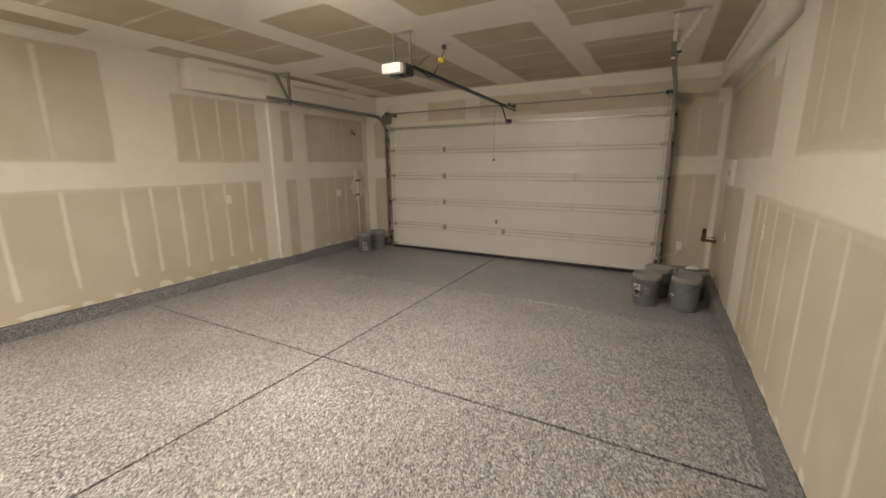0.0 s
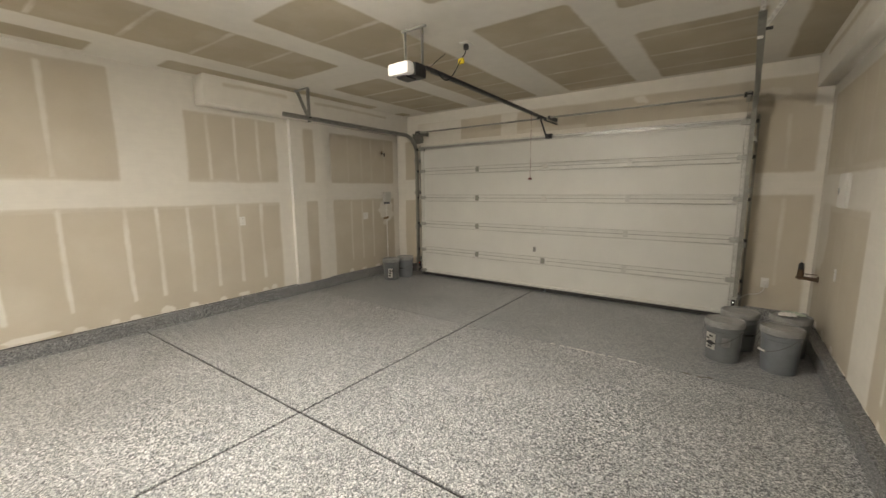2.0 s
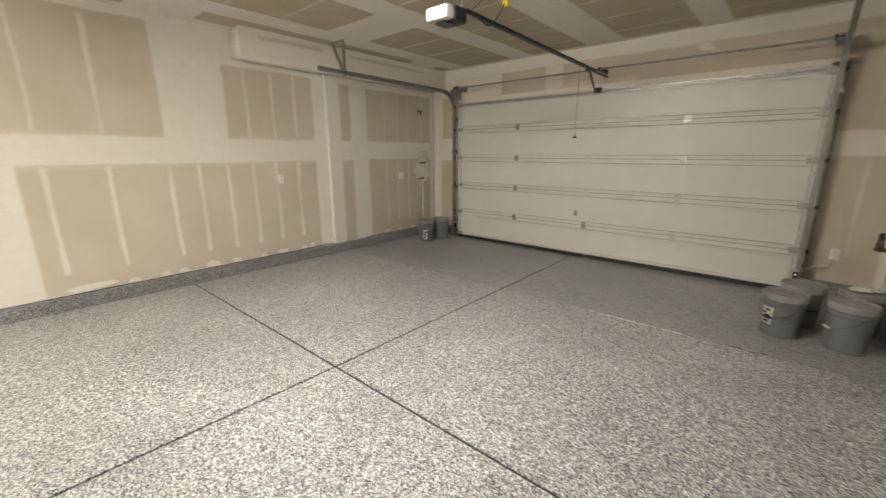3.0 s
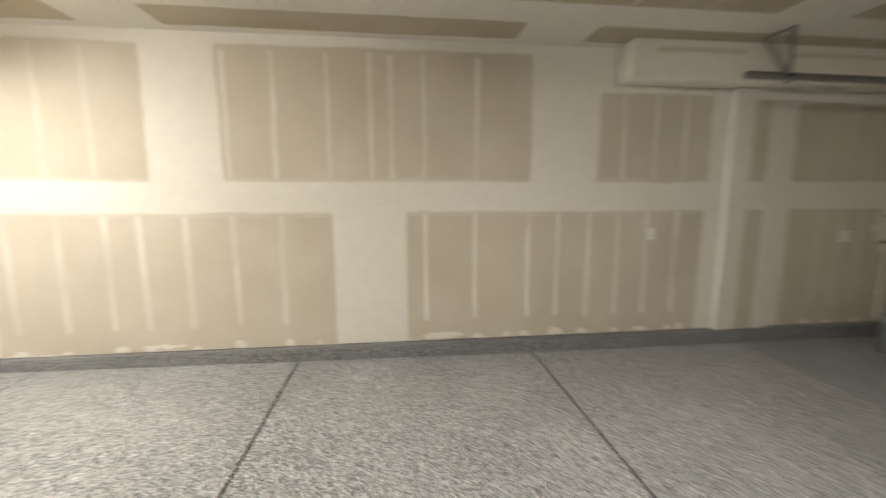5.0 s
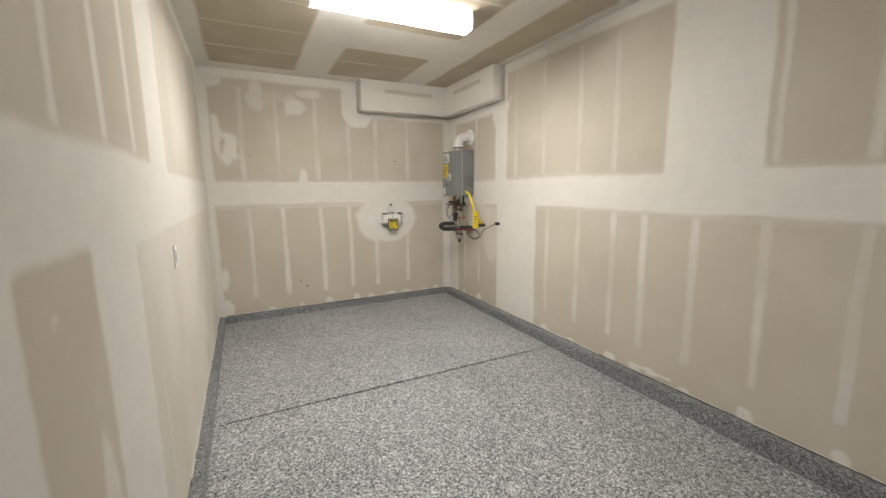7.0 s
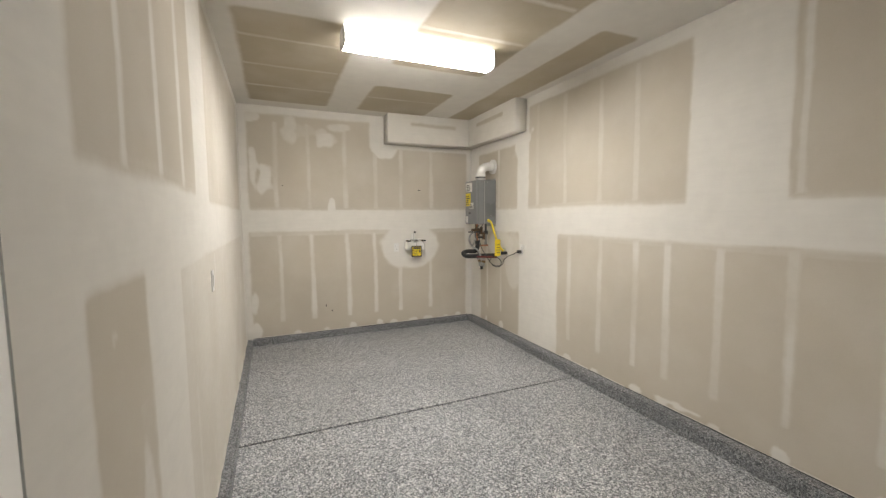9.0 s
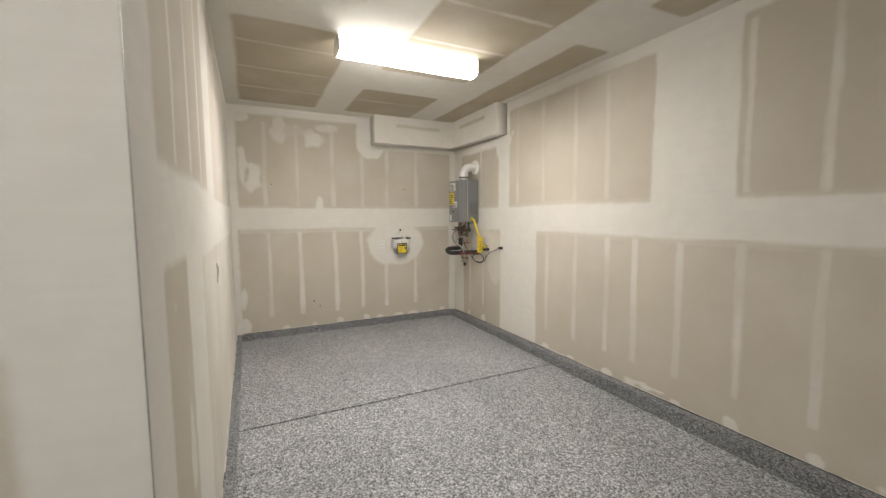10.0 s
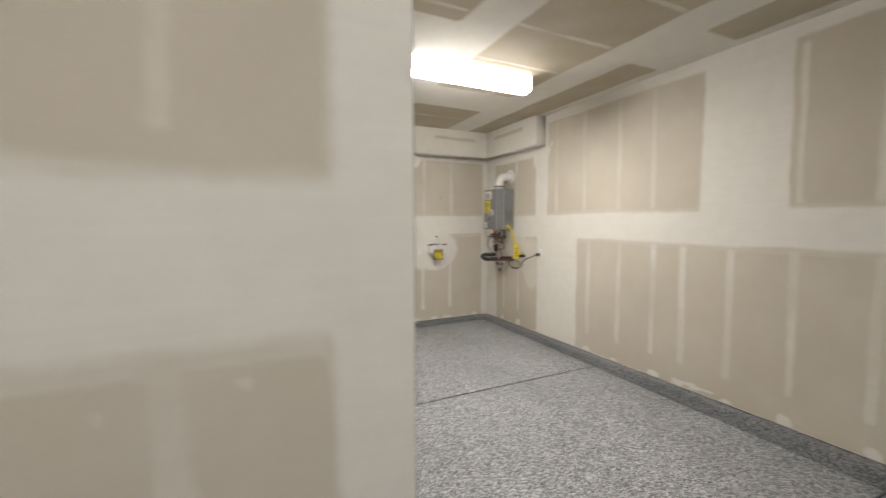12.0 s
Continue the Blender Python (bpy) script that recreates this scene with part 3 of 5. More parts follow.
for i in range(2):
    for j in range(5):
        if i == 1 and j < 2:
            continue
        g = 0.010
        x_end = XA + 0.05 if i == 0 and j < 2 else XS[i + 1] - g
        bm = box(XS[i] + g, x_end, YS[j] + (0.0025 if j == 4 else g), YS[j + 1] - (0.0025 if j == 3 else g), -0.15, 0.0, 0.004)
        for v in bm.verts:
            v.co.z += floor_z(v.co.y)
        part("floor_slab", bm, M_FLOOR_DIM if j == 4 else M_FLOOR, floor_base)


# ---- coated concrete curb round the walls ----
def curb(name, x0, x1, y0, y1):
    bm = box(x0, x1, y0, y1, -0.05, CURB_H)
    length = max(x1 - x0, y1 - y0)
    axis = 0 if x1 - x0 > y1 - y0 else 1
    cuts = int(length / 0.09)
    es = [e for e in bm.edges if abs((e.verts[0].co - e.verts[1].co)[axis]) > length * 0.9]
    bmesh.ops.subdivide_edges(bm, edges=es, cuts=cuts, use_grid_fill=True)
    for v in bm.verts:
        if v.co.z > 0.1:
            k = noise.noise(v.co * 3.1) * 0.008 + noise.noise(v.co * 13) * 0.005
            v.co.z += k - 0.002
    bmesh.ops.bevel(bm, geom=[e for e in bm.edges if all(v.co.z > 0.1 for v in e.verts) and abs((e.verts[0].co - e.verts[1].co)[axis]) > 0.02 and len(e.link_faces) == 2 and e.calc_face_angle(0) > 0.8], offset=0.012, segments=2, affect="EDGES")
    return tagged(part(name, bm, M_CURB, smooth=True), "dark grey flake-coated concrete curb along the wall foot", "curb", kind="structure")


curb("curb_west", XL - 0.05, XL + CURB_D, YB, YF)
curb("curb_south", XL + CURB_D, XA - 0.06, YB - 0.05, YB + 0.06)
curb("curb_alcove", XA - 0.06, XA + 0.05, YB, YA + CURB_D)
curb("curb_house", XA + 0.05, DO[0] - 0.2, YA - 0.05, YA + CURB_D)
curb("curb_east", XR - CURB_D, XR + 0.05, YA, YF)
curb("curb_north_west", XL + CURB_D, DX0 - 0.12, YF - CURB_D, YF + 0.05)
curb("curb_north_east", DX1 + 0.12, XR - CURB_D, YF - CURB_D, YF + 0.05)

# thin line of torn compound along the wall foot
r = random.Random(5)
for nm, axis, c, a0, a1, sgn in (("west", "y", XL, YB + 0.08, 4.28, 1), ("south", "x", YB, XL + 0.08, XA - 0.08, 1), ("alcove", "y", XA, YB + 0.08, YA - 0.05, -1), ("east", "y", XR, 0.0, YF - 0.1, -1)):
    bm = bmesh.new()
    lo, hi = sorted((c + sgn * 0.0005, c + sgn * 0.003))
    # Dark strip laid on the wall for the shadow line above the curb.
    gap = box(lo, hi, a0, a1, CURB_H - 0.01, CURB_H + 0.0035) if axis == "y" else box(a0, a1, lo, hi, CURB_H - 0.01, CURB_H + 0.0035)
    tagged(part("trim_shade_" + nm, gap, M_JOINT), "thin dark strip for the shaded gap between curb and drywall", "trim", kind="structure")
    a = a0
    while a < a1:
        d = min(r.uniform(0.08, 0.35), a1 - a)
        hgt, dep = r.uniform(0.003, 0.009), r.uniform(0.003, 0.007)
        lo, hi = sorted((c, c + sgn * dep))
        if axis == "y":
            box(lo, hi, a, a + d, CURB_H + 0.004, CURB_H + 0.006 + hgt, 0.003, bm)
        else:
            box(a, a + d, lo, hi, CURB_H + 0.004, CURB_H + 0.006 + hgt, 0.003, bm)
        a += d + (0 if r.random() < 0.6 else r.uniform(0.05, 0.3))
    tagged(part("trim_" + nm, bm, M_CAULK), "ragged white compound line above the curb", "trim", kind="structure")

# closing walls behind the doorway, and the drive outside
bm = box(-0.9, 1.2, -2.0, YA - 0.14, -0.05, 0.16)
tagged(part("hall_floor", bm, M_HALL), "plain floor behind the doorway", "floor", kind="structure")
bm = box(-0.98, -0.9, -2.0, YA - 0.142, 0.1, 2.6)
box(1.2, 1.28, -2.0, YA - 0.142, 0.1, 2.6, bm=bm)
box(-0.98, 1.28, -2.08, -2.0, 0.1, 2.6, bm=bm)
tagged(part("hall_wall", bm, M_HALL), "plain painted walls behind the doorway", "wall", kind="structure")
tagged(part("hall_ceiling", box(-0.98, 1.28, -2.08, YA - 0.142, 2.6, 2.7), M_HALL), "plain ceiling behind the doorway", "ceiling", kind="structure")
tagged(part("ground", box(-60, 60, YF + 0.5, 90, -0.3, -0.02), M_CONC), "pale concrete drive outside the door", "ground", kind="structure")


# ---- ceiling lamps ----
def wrap_lamp(x0, x1, y0, y1, lens, side):
    """A wraparound lamp: white pan, end caps, clear lens round the tubes."""
    c, yc = (x0 + x1) / 2, (y0 + y1) / 2
    ob = thing("ceiling_light", (c, yc, H), "white wraparound fluorescent ceiling light, switched on", "ceiling light", "ceiling lights")
    part("pan", box(x0 + 0.012, x1 - 0.012, y0 + 0.016, y1 - 0.016, H - 0.06, H - 0.002, 0.004), M_WHITE2, ob)
    prof = [(y0 + 0.014, H - 0.124), (y0 + 0.030, H - 0.139), (yc, H - 0.145), (y1 - 0.030, H - 0.139), (y1 - 0.014, H - 0.124)]
    part("diffuser", prism(prof, "x", x0 + 0.013, x1 - 0.013), lens, ob, "glowing prismatic lens")
    for a, d in ((y0 + 0.003, y0 + 0.013), (y1 - 0.003, y1 - 0.013)):
        part("diffuser_side", prism([(a, H - 0.004), (a, H - 0.086), (d, H - 0.086), (d, H - 0.004)], "x", x0 + 0.013, x1 - 0.013), side, ob, "glowing upright side of the lens")
        part("diffuser_side", prism([(a, H - 0.092), (a, H - 0.112), (d, H - 0.123), (d, H - 0.092)], "x", x0 + 0.013, x1 - 0.013), side, ob, "glowing lower edge of the lens")
        lo, hi = sorted((a + (0.0025 if a > yc else -0.0025), d))
        part("lens_seam", prism([(lo, H - 0.0915), (lo, H - 0.0865), (hi, H - 0.0865), (hi, H - 0.0915)], "x", x0 + 0.013, x1 - 0.013), M_TIMER, ob, "thin grey seam between lens and housing")
    cap = [(y0 + 0.012, H - 0.003), (y0 - 0.002, H - 0.070), (y0 - 0.002, H - 0.118), (y0 + 0.022, H - 0.143), (yc, H - 0.150), (y1 - 0.022, H - 0.143), (y1 + 0.002, H - 0.118), (y1 + 0.002, H - 0.070), (y1 - 0.012, H - 0.003)]
    for a in (x0, x1 - 0.012):
        part("end_cap", prism(cap, "x", a, a + 0.012), M_WHITE2, ob)
    return ob


wrap_lamp(-4.345, -3.09, -2.585, -2.41, M_LENS, M_SIDE)
wrap_lamp(-2.49, -1.235, 1.69, 1.865, M_LENS2, M_SIDE2)

# ---- garage door: five sections on rollers ----
door = thing("garage_door", ((DX0 + DX1) / 2, DOOR_Y, 0), "closed white sectional garage door with five panels", "garage door")
EDGES = [0.045, 0.505, 1.005, 1.50, 1.995, 2.455]
HINGES = [-3.385, -2.165, -0.955]
for k, (z0, z1) in enumerate(zip(EDGES, EDGES[1:])):
    sec = part("section", box(DX0, DX1, DOOR_Y + 0.006, DOOR_Y + 0.05, z0 + 0.002, z1 - 0.002, 0.003), M_DOOR, door)
    # lipped long edges and a shallow step along the skin
    prof_lo = [(DOOR_Y + 0.007, z0 + 0.005), (DOOR_Y - 0.016, z0 + 0.005), (DOOR_Y - 0.016, z0 + 0.046), (DOOR_Y - 0.004, z0 + 0.050), (DOOR_Y + 0.007, z0 + 0.054)]
    prof_hi = [(DOOR_Y + 0.007, z1 - 0.058), (DOOR_Y - 0.010, z1 - 0.060), (DOOR_Y - 0.016, z1 - 0.052), (DOOR_Y - 0.016, z1 - 0.005), (DOOR_Y + 0.007, z1 - 0.005)]
    part("rail", prism(prof_lo, "x", DX0 + 0.062, DX1 - 0.062), M_DOORRIB, sec)
    part("rail", prism(prof_hi, "x", DX0 + 0.062, DX1 - 0.062), M_DOORRIB, sec)
    part("ledge", box(DX0 + 0.062, DX1 - 0.062, DOOR_Y - 0.006, DOOR_Y + 0.007, z1 - 0.100, z1 - 0.092), M_DOORRIB, sec)
    # Strips coloured darker to draw the shadow lines along the rails.
    if k < 4:
        part("seam", box(DX0 + 0.062, DX1 - 0.062, DOOR_Y - 0.0145, DOOR_Y + 0.003, z1 - 0.0045, z1 + 0.0045), M_SEAM_SHADE, sec, "dark strip for the shaded gap between the door sections")
    part("seam", box(DX0 + 0.062, DX1 - 0.062, DOOR_Y - 0.0045, DOOR_Y + 0.007, z1 - 0.066, z1 - 0.0605), M_SEAM_SHADE, sec, "dark strip for the shadow line along the folded rail")
    if k > 0:
        part("seam", box(DX0 + 0.062, DX1 - 0.062, DOOR_Y - 0.0035, DOOR_Y + 0.007, z0 + 0.051, z0 + 0.055), M_SEAM_SHADE, sec, "dark strip for the shadow line along the folded rail")
    for x in (DX0, DX1 - 0.058):
        # The right plates' pale colour stands in for a bright reflection.
        part("end_stile", box(x + 0.002, x + 0.058, DOOR_Y - 0.006, DOOR_Y + 0.007, z0 + 0.008, z1 - 0.008, 0.002), M_DOORRIB if x < -1 else M_LIT_STEEL, sec, "plain steel end plate")
part("bottom_seal", prism([(DOOR_Y - 0.022, 0.056), (DOOR_Y + 0.055, 0.05), (DOOR_Y + 0.06, 0.016), (DOOR_Y + 0.022, 0.001), (DOOR_Y - 0.028, 0.006)], "x", DX0, -2.125), M_BLACK, door, "black rubber seal")
part("bottom_seal", prism([(DOOR_Y - 0.022, 0.056), (DOOR_Y + 0.055, 0.05), (DOOR_Y + 0.06, 0.016), (DOOR_Y + 0.022, 0.001), (DOOR_Y - 0.028, 0.006)], "x", -2.098, DX1), M_BLACK, door, "black rubber seal")
part("bottom_rail", box(DX0 + 0.062, DX1 - 0.062, DOOR_Y - 0.02, DOOR_Y + 0.006, 0.057, 0.066, 0.002), M_GALV, door)
# stiffening strut along the top
strut = [(DOOR_Y - 0.001, 2.400), (DOOR_Y - 0.022, 2.400), (DOOR_Y - 0.022, 2.412), (DOOR_Y - 0.045, 2.420), (DOOR_Y - 0.045, 2.434), (DOOR_Y - 0.012, 2.442), (DOOR_Y - 0.012, 2.455), (DOOR_Y - 0.001, 2.455)]
part("strut", prism(strut, "x", DX0 + 0.02, DX1 - 0.02), M_GALV, door, "galvanised steel strut")
for z in EDGES[1:5]:
    for x in HINGES:
        # Like hinges stepped from dark to bright by place, imitating the light on them.
        hinge_mat = M_TRACK if x < -3 or (x < -2 and z < 0.6) else (M_TIMER if x < -2 else M_BRIGHT)
        h = part("hinge", box(x - 0.032, x + 0.032, DOOR_Y - 0.024, DOOR_Y - 0.0165, z - 0.045, z - 0.006, 0.002), hinge_mat, door)
        part("leaf", box(x - 0.032, x + 0.032, DOOR_Y - 0.024, DOOR_Y - 0.0165, z + 0.008, z + 0.045, 0.002), hinge_mat, h)
        part("knuckle", rod((x - 0.036, DOOR_Y - 0.026, z), (x + 0.036, DOOR_Y - 0.026, z), 0.0085), hinge_mat, h)
        for dz in (-0.03, 0.035):
            part("bolt", rod((x, DOOR_Y - 0.030, z + dz), (x, DOOR_Y - 0.023, z + dz), 0.008, n=6), hinge_mat, h)
for x, s in ((DX0, -1), (DX1, 1)):
    for z in EDGES[1:5] + [0.09, 2.40]:
        b = part("roller_bracket", box(min(x, x - s * 0.1), max(x, x - s * 0.1), DOOR_Y - 0.05, DOOR_Y - 0.004, z - 0.03, z + 0.03, 0.004), M_GALV, door)
        part("roller_stem", rod((x - s * 0.09, DOOR_Y - 0.04, z), (x + s * 0.06, DOOR_Y - 0.04, z), 0.006), M_BRIGHT, b)
        part("roller", rod((x + s * 0.045, DOOR_Y - 0.04, z), (x + s * 0.075, DOOR_Y - 0.04, z), 0.022), M_BLACKP, b)
lk = part("slide_lock", box(-2.335, -2.285, DOOR_Y - 0.014, DOOR_Y + 0.004, 0.64, 0.72, 0.003), M_GALV, door, "small galvanised label plate")
for i in range(3):
    part("bar_mark", box(-2.328, -2.292, DOOR_Y - 0.0165, DOOR_Y - 0.0135, 0.652 + 0.02 * i, 0.660 + 0.02 * i), M_INK, lk)


# ---- door tracks ----
def channel(points, half, lip, bm=None, flip=1):
    """A U-shaped rail swept along places that lie in one upright plane."""
    own = bmesh.new()
    pts = [Vector(p) for p in points]
    rings = []
    t = 0.003
    for i, p in enumerate(pts):
        d = (pts[min(i + 1, len(pts) - 1)] - pts[max(i - 1, 0)]).normalized()
        n_ = Vector((0, -d.z, d.y))
        prof = [(-half, 0), (half, 0), (half, lip), (half - t, lip), (half - t, t), (-half + t, t), (-half + t, lip), (-half, lip)]
        rings.append([own.verts.new(p + n_ * a + Vector((flip * b, 0, 0))) for a, b in prof])
    k = len(rings[0])
    for a, b in zip(rings, rings[1:]):
        for i in range(k):
            own.faces.new((a[i], a[(i + 1) % k], b[(i + 1) % k], b[i]))
    own.faces.new(rings[0])
    own.faces.new(rings[-1][::-1])
    return joined(bm, own)


def door_track(x, flip, y_end, hang_y, hang_x, leg_mat, z_r=2.64, toe=0.0):
    ob = thing("door_track", (x, DOOR_Y, 0), "galvanised steel garage door track with curved top and ceiling hanger", "door track", "garage door tracks")
    yv, rad = DOOR_Y - 0.042, 0.33
    part("vertical_track", channel([(x, yv, 0.06), (x, yv, z_r - rad)], 0.027, 0.045, flip=flip), M_TRACK, ob)
    arc = [(x, yv - rad + rad * math.cos(a), z_r - rad + rad * math.sin(a)) for a in np.linspace(0, math.pi / 2, 12)]
    part("curved_track", channel(arc, 0.027, 0.045, flip=flip), M_TRACK, ob)
    part("horizontal_track", channel([(x, yv - rad, z_r), (x - toe, y_end, z_r + 0.02)], 0.027, 0.045, flip=flip), M_TRACK, ob)
    # side angle that carries the rail to the jamb
    lo, hi = sorted((x - flip * 0.004, x - flip * 0.05))
    part("jamb_angle", box(lo, hi, YF - 0.055, YF - 0.004, 0.05, 2.5, 0.002), M_TRACK, ob)
    for z in (0.3, 0.95, 1.6, 2.2):
        part("bracket", box(min(x, x - flip * 0.03), max(x, x - flip * 0.03), yv - 0.02, YF - 0.003, z - 0.03, z + 0.03, 0.003), M_GALV, ob)
    plate = box(min(x, x - flip * 0.006), max(x, x - flip * 0.006), DOOR_Y - 0.12, YF - 0.003, z_r - 0.12, z_r + 0.05, 0.002)
    part("flag_bracket", plate, M_TRACK, ob)

    def angle(a, b, w=0.032):
        """A perforated angle bar between two places."""
        a, b = Vector(a), Vector(b)
        d = (b - a).normalized()
        s = d.cross(Vector((0, 1, 0))).normalized()
        q = Vector((0, 1, 0))
        bm = bmesh.new()
        for u, v in ((s, q), (q, s)):
            vs = [bm.verts.new(p + u * k * w + v * m) for p in (a, b) for k, m in ((0, 0), (1, 0), (1, 0.0025), (0, 0.0025))]
            for f in ((0, 1, 2, 3), (4, 5, 6, 7), (0, 1, 5, 4), (1, 2, 6, 5), (2, 3, 7, 6), (3, 0, 4, 7)):
                bm.faces.new([vs[i] for i in f])
        return bm, a, d, s

    xj, x = x, x - toe
    zr = z_r + 0.03
    for a, b in (((x, hang_y, zr - 0.06), (x, hang_y, H - 0.01)), ((x, hang_y, zr - 0.02), (hang_x, hang_y, H - 0.01))):
        bm, p, d, s = angle(a, b)
        leg = part("hanger_leg", bm, leg_mat, ob, "perforated steel angle")
        n_ = int((Vector(b) - Vector(a)).length / 0.034)
        hb = bmesh.new()
        for i in range(1, n_):
            c = p + d * (0.034 * i) + s * 0.017 - Vector((0, 0.0016, 0))
            rod(c, c + Vector((0, 0.0012, 0)), 0.0045, n=8, bm=hb)
        tagged(part("hole", hb, M_GALV, leg, "row of dark punched holes"), kind="stuff")
    lo, hi = sorted((x - flip * 0.0, hang_x))
    part("ceiling_angle", box(lo - 0.05, hi + 0.02, hang_y - 0.014, hang_y + 0.014, H - 0.022, H - 0.003, 0.002), M_GALV, ob)
    part("end_bolt", rod((x - 0.02, hang_y, zr), (x + 0.05, hang_y, zr), 0.011, n=6), M_BLACKP, ob)
    return ob


door_track(-4.73, 1, 3.78, 4.20, -4.98, M_TRACK)
# Pale legs here carry the light that falls on this hanger.
door_track(0.368, -1, 3.95, 4.28, 0.52, M_LIT_STEEL, 2.70, 0.075)

# ---- lifting shaft over the door ----
shaft = thing("lifting_shaft", (-2.17, DOOR_Y - 0.1, 2.69), "thin steel lifting shaft over the garage door", "door shaft")
SY = DOOR_Y - 0.10
part("tube", rod((-4.66, SY, 2.70), (0.32, SY, 2.70), 0.0135, n=20), M_TRACK, shaft, smooth=True)
for x in (-4.62, 0.285):
    p = part("end_bearing", box(x - 0.02, x + 0.02, SY - 0.03, YF - 0.002, 2.665, 2.735, 0.004), M_TRACK, shaft)
    part("cable_drum", rod((x - 0.045, SY, 2.70), (x + 0.035, SY, 2.70), 0.032, n=24), M_BLACKP, p)
    part("lift_cable", rod((x, SY + 0.02, 2.66), (x, DOOR_Y - 0.02, 0.1), 0.002, n=6), M_TRACK, p)
part("centre_bearing", box(-2.105, -2.07, SY - 0.018, YF - 0.002, 2.675, 2.725, 0.004), M_BLACKP, shaft)

# ---- door opener ----
opener = thing("garage_door_opener", (-2.16, 3.45, 2.72), "black garage door opener with white light cover, hung from the ceiling", "door opener")
part("motor_housing", box(-2.315, -2.085, 3.36, 3.52, 2.62, 2.74, 0.025), M_BLACKP, opener, smooth=True)
part("light_cover", box(-2.335, -2.095, 3.27, 3.37, 2.625, 2.735, 0.036), M_OPLENS, opener, "white plastic light cover", smooth=True)
part("control_panel", box(-2.25, -2.15, 3.30, 3.45, 2.61, 2.625, 0.006), M_BLACKP, opener)
for x in (-2.325, -2.13):
    part("hanging_strap", box(x - 0.004, x + 0.004, 3.50, 3.53, 2.70, H - 0.02, 0.001), M_TRACK, opener)
part("ceiling_bracket", box(-2.36, -2.09, 3.50, 3.53, H - 0.018, H - 0.003, 0.002), M_GALV, opener)
RX, RZ = -2.08, 2.715
bm = prism([(RX - 0.015, RZ - 0.015), (RX + 0.015, RZ - 0.015), (RX + 0.015, RZ - 0.009), (RX + 0.006, RZ - 0.007), (RX + 0.006, RZ + 0.017), (RX - 0.006, RZ + 0.017), (RX - 0.006, RZ - 0.007), (RX - 0.015, RZ - 0.009)], "y", 3.50, 6.34)
for v in bm.verts:
    v.co.z -= 0.055 * (v.co.y - 3.50) / 2.84
part("rail", bm, M_BLACKP, opener, "dark steel T-rail")
part("chain", rod((RX - 0.012, 3.58, RZ - 0.021), (RX - 0.012, 6.3, RZ - 0.075), 0.005, n=8), M_TRACK, opener)
tr = part("trolley", box(RX - 0.022, RX + 0.022, 6.06, 6.15, RZ - 0.095, RZ - 0.068, 0.005), M_BLACKP, opener)
part("door_arm", tube(smooth_line([(RX, 6.14, RZ - 0.085), (RX - 0.01, 6.22, RZ - 0.13), (RX - 0.03, 6.44, RZ - 0.28), (RX - 0.03, DOOR_Y - 0.05, RZ - 0.31)]), 0.013), M_BLACKP, opener)
part("door_bracket", box(RX - 0.075, RX + 0.02, DOOR_Y - 0.075, DOOR_Y - 0.004, 2.40, 2.47, 0.004), M_BLACKP, opener)
part("header_bracket", box(RX - 0.016, RX + 0.016, 6.30, YF - 0.003, RZ - 0.085, RZ - 0.072, 0.003), M_BLACKP, opener)
cord = part("pull_cord", rod((RX, 5.82, RZ - 0.062), (RX, 5.82, 1.80), 0.0022, n=6), M_RED, opener)
part("handle", prism([(5.805, 1.80), (5.835, 1.80), (5.86, 1.774), (5.78, 1.774)], "x", RX - 0.014, RX + 0.014), M_RED, cord, "dark red pull handle")
part("antenna_wire", tube(smooth_line([(-2.07, 3.56, 2.735), (-2.03, 3.62, 2.80), (-1.98, 3.66, 2.85)]), 0.003), M_BLACKP, opener)

outlet = thing("ceiling_outlet", (-2.055, 4.12, H), "white ceiling socket with a plugged-in black cord", "socket")
part("plate", box(-2.10, -2.01, 4.06, 4.19, H - 0.008, H - 0.001, 0.003), M_WHITE, outlet)
part("plug", box(-2.075, -2.035, 4.10, 4.145, H - 0.06, H - 0.008, 0.008), M_BLACKP, outlet)
wire = smooth_line([(-2.055, 4.12, H - 0.05), (-2.05, 4.09, 2.97), (-2.03, 3.98, 2.88), (-2.02, 3.86, 2.74), (-2.03, 3.76, 2.655), (-2.04, 3.69, 2.66), (-2.05, 3.63, 2.70), (-2.07, 3.57, 2.715)])
cord = part("cord", tube(wire, 0.0055), M_BLACKP, outlet, "black power cord")
part("tag", box(-2.055, -1.995, 3.975, 4.0, 2.85, 2.90, 0.006), M_YELLOW, cord, "yellow cord tag")


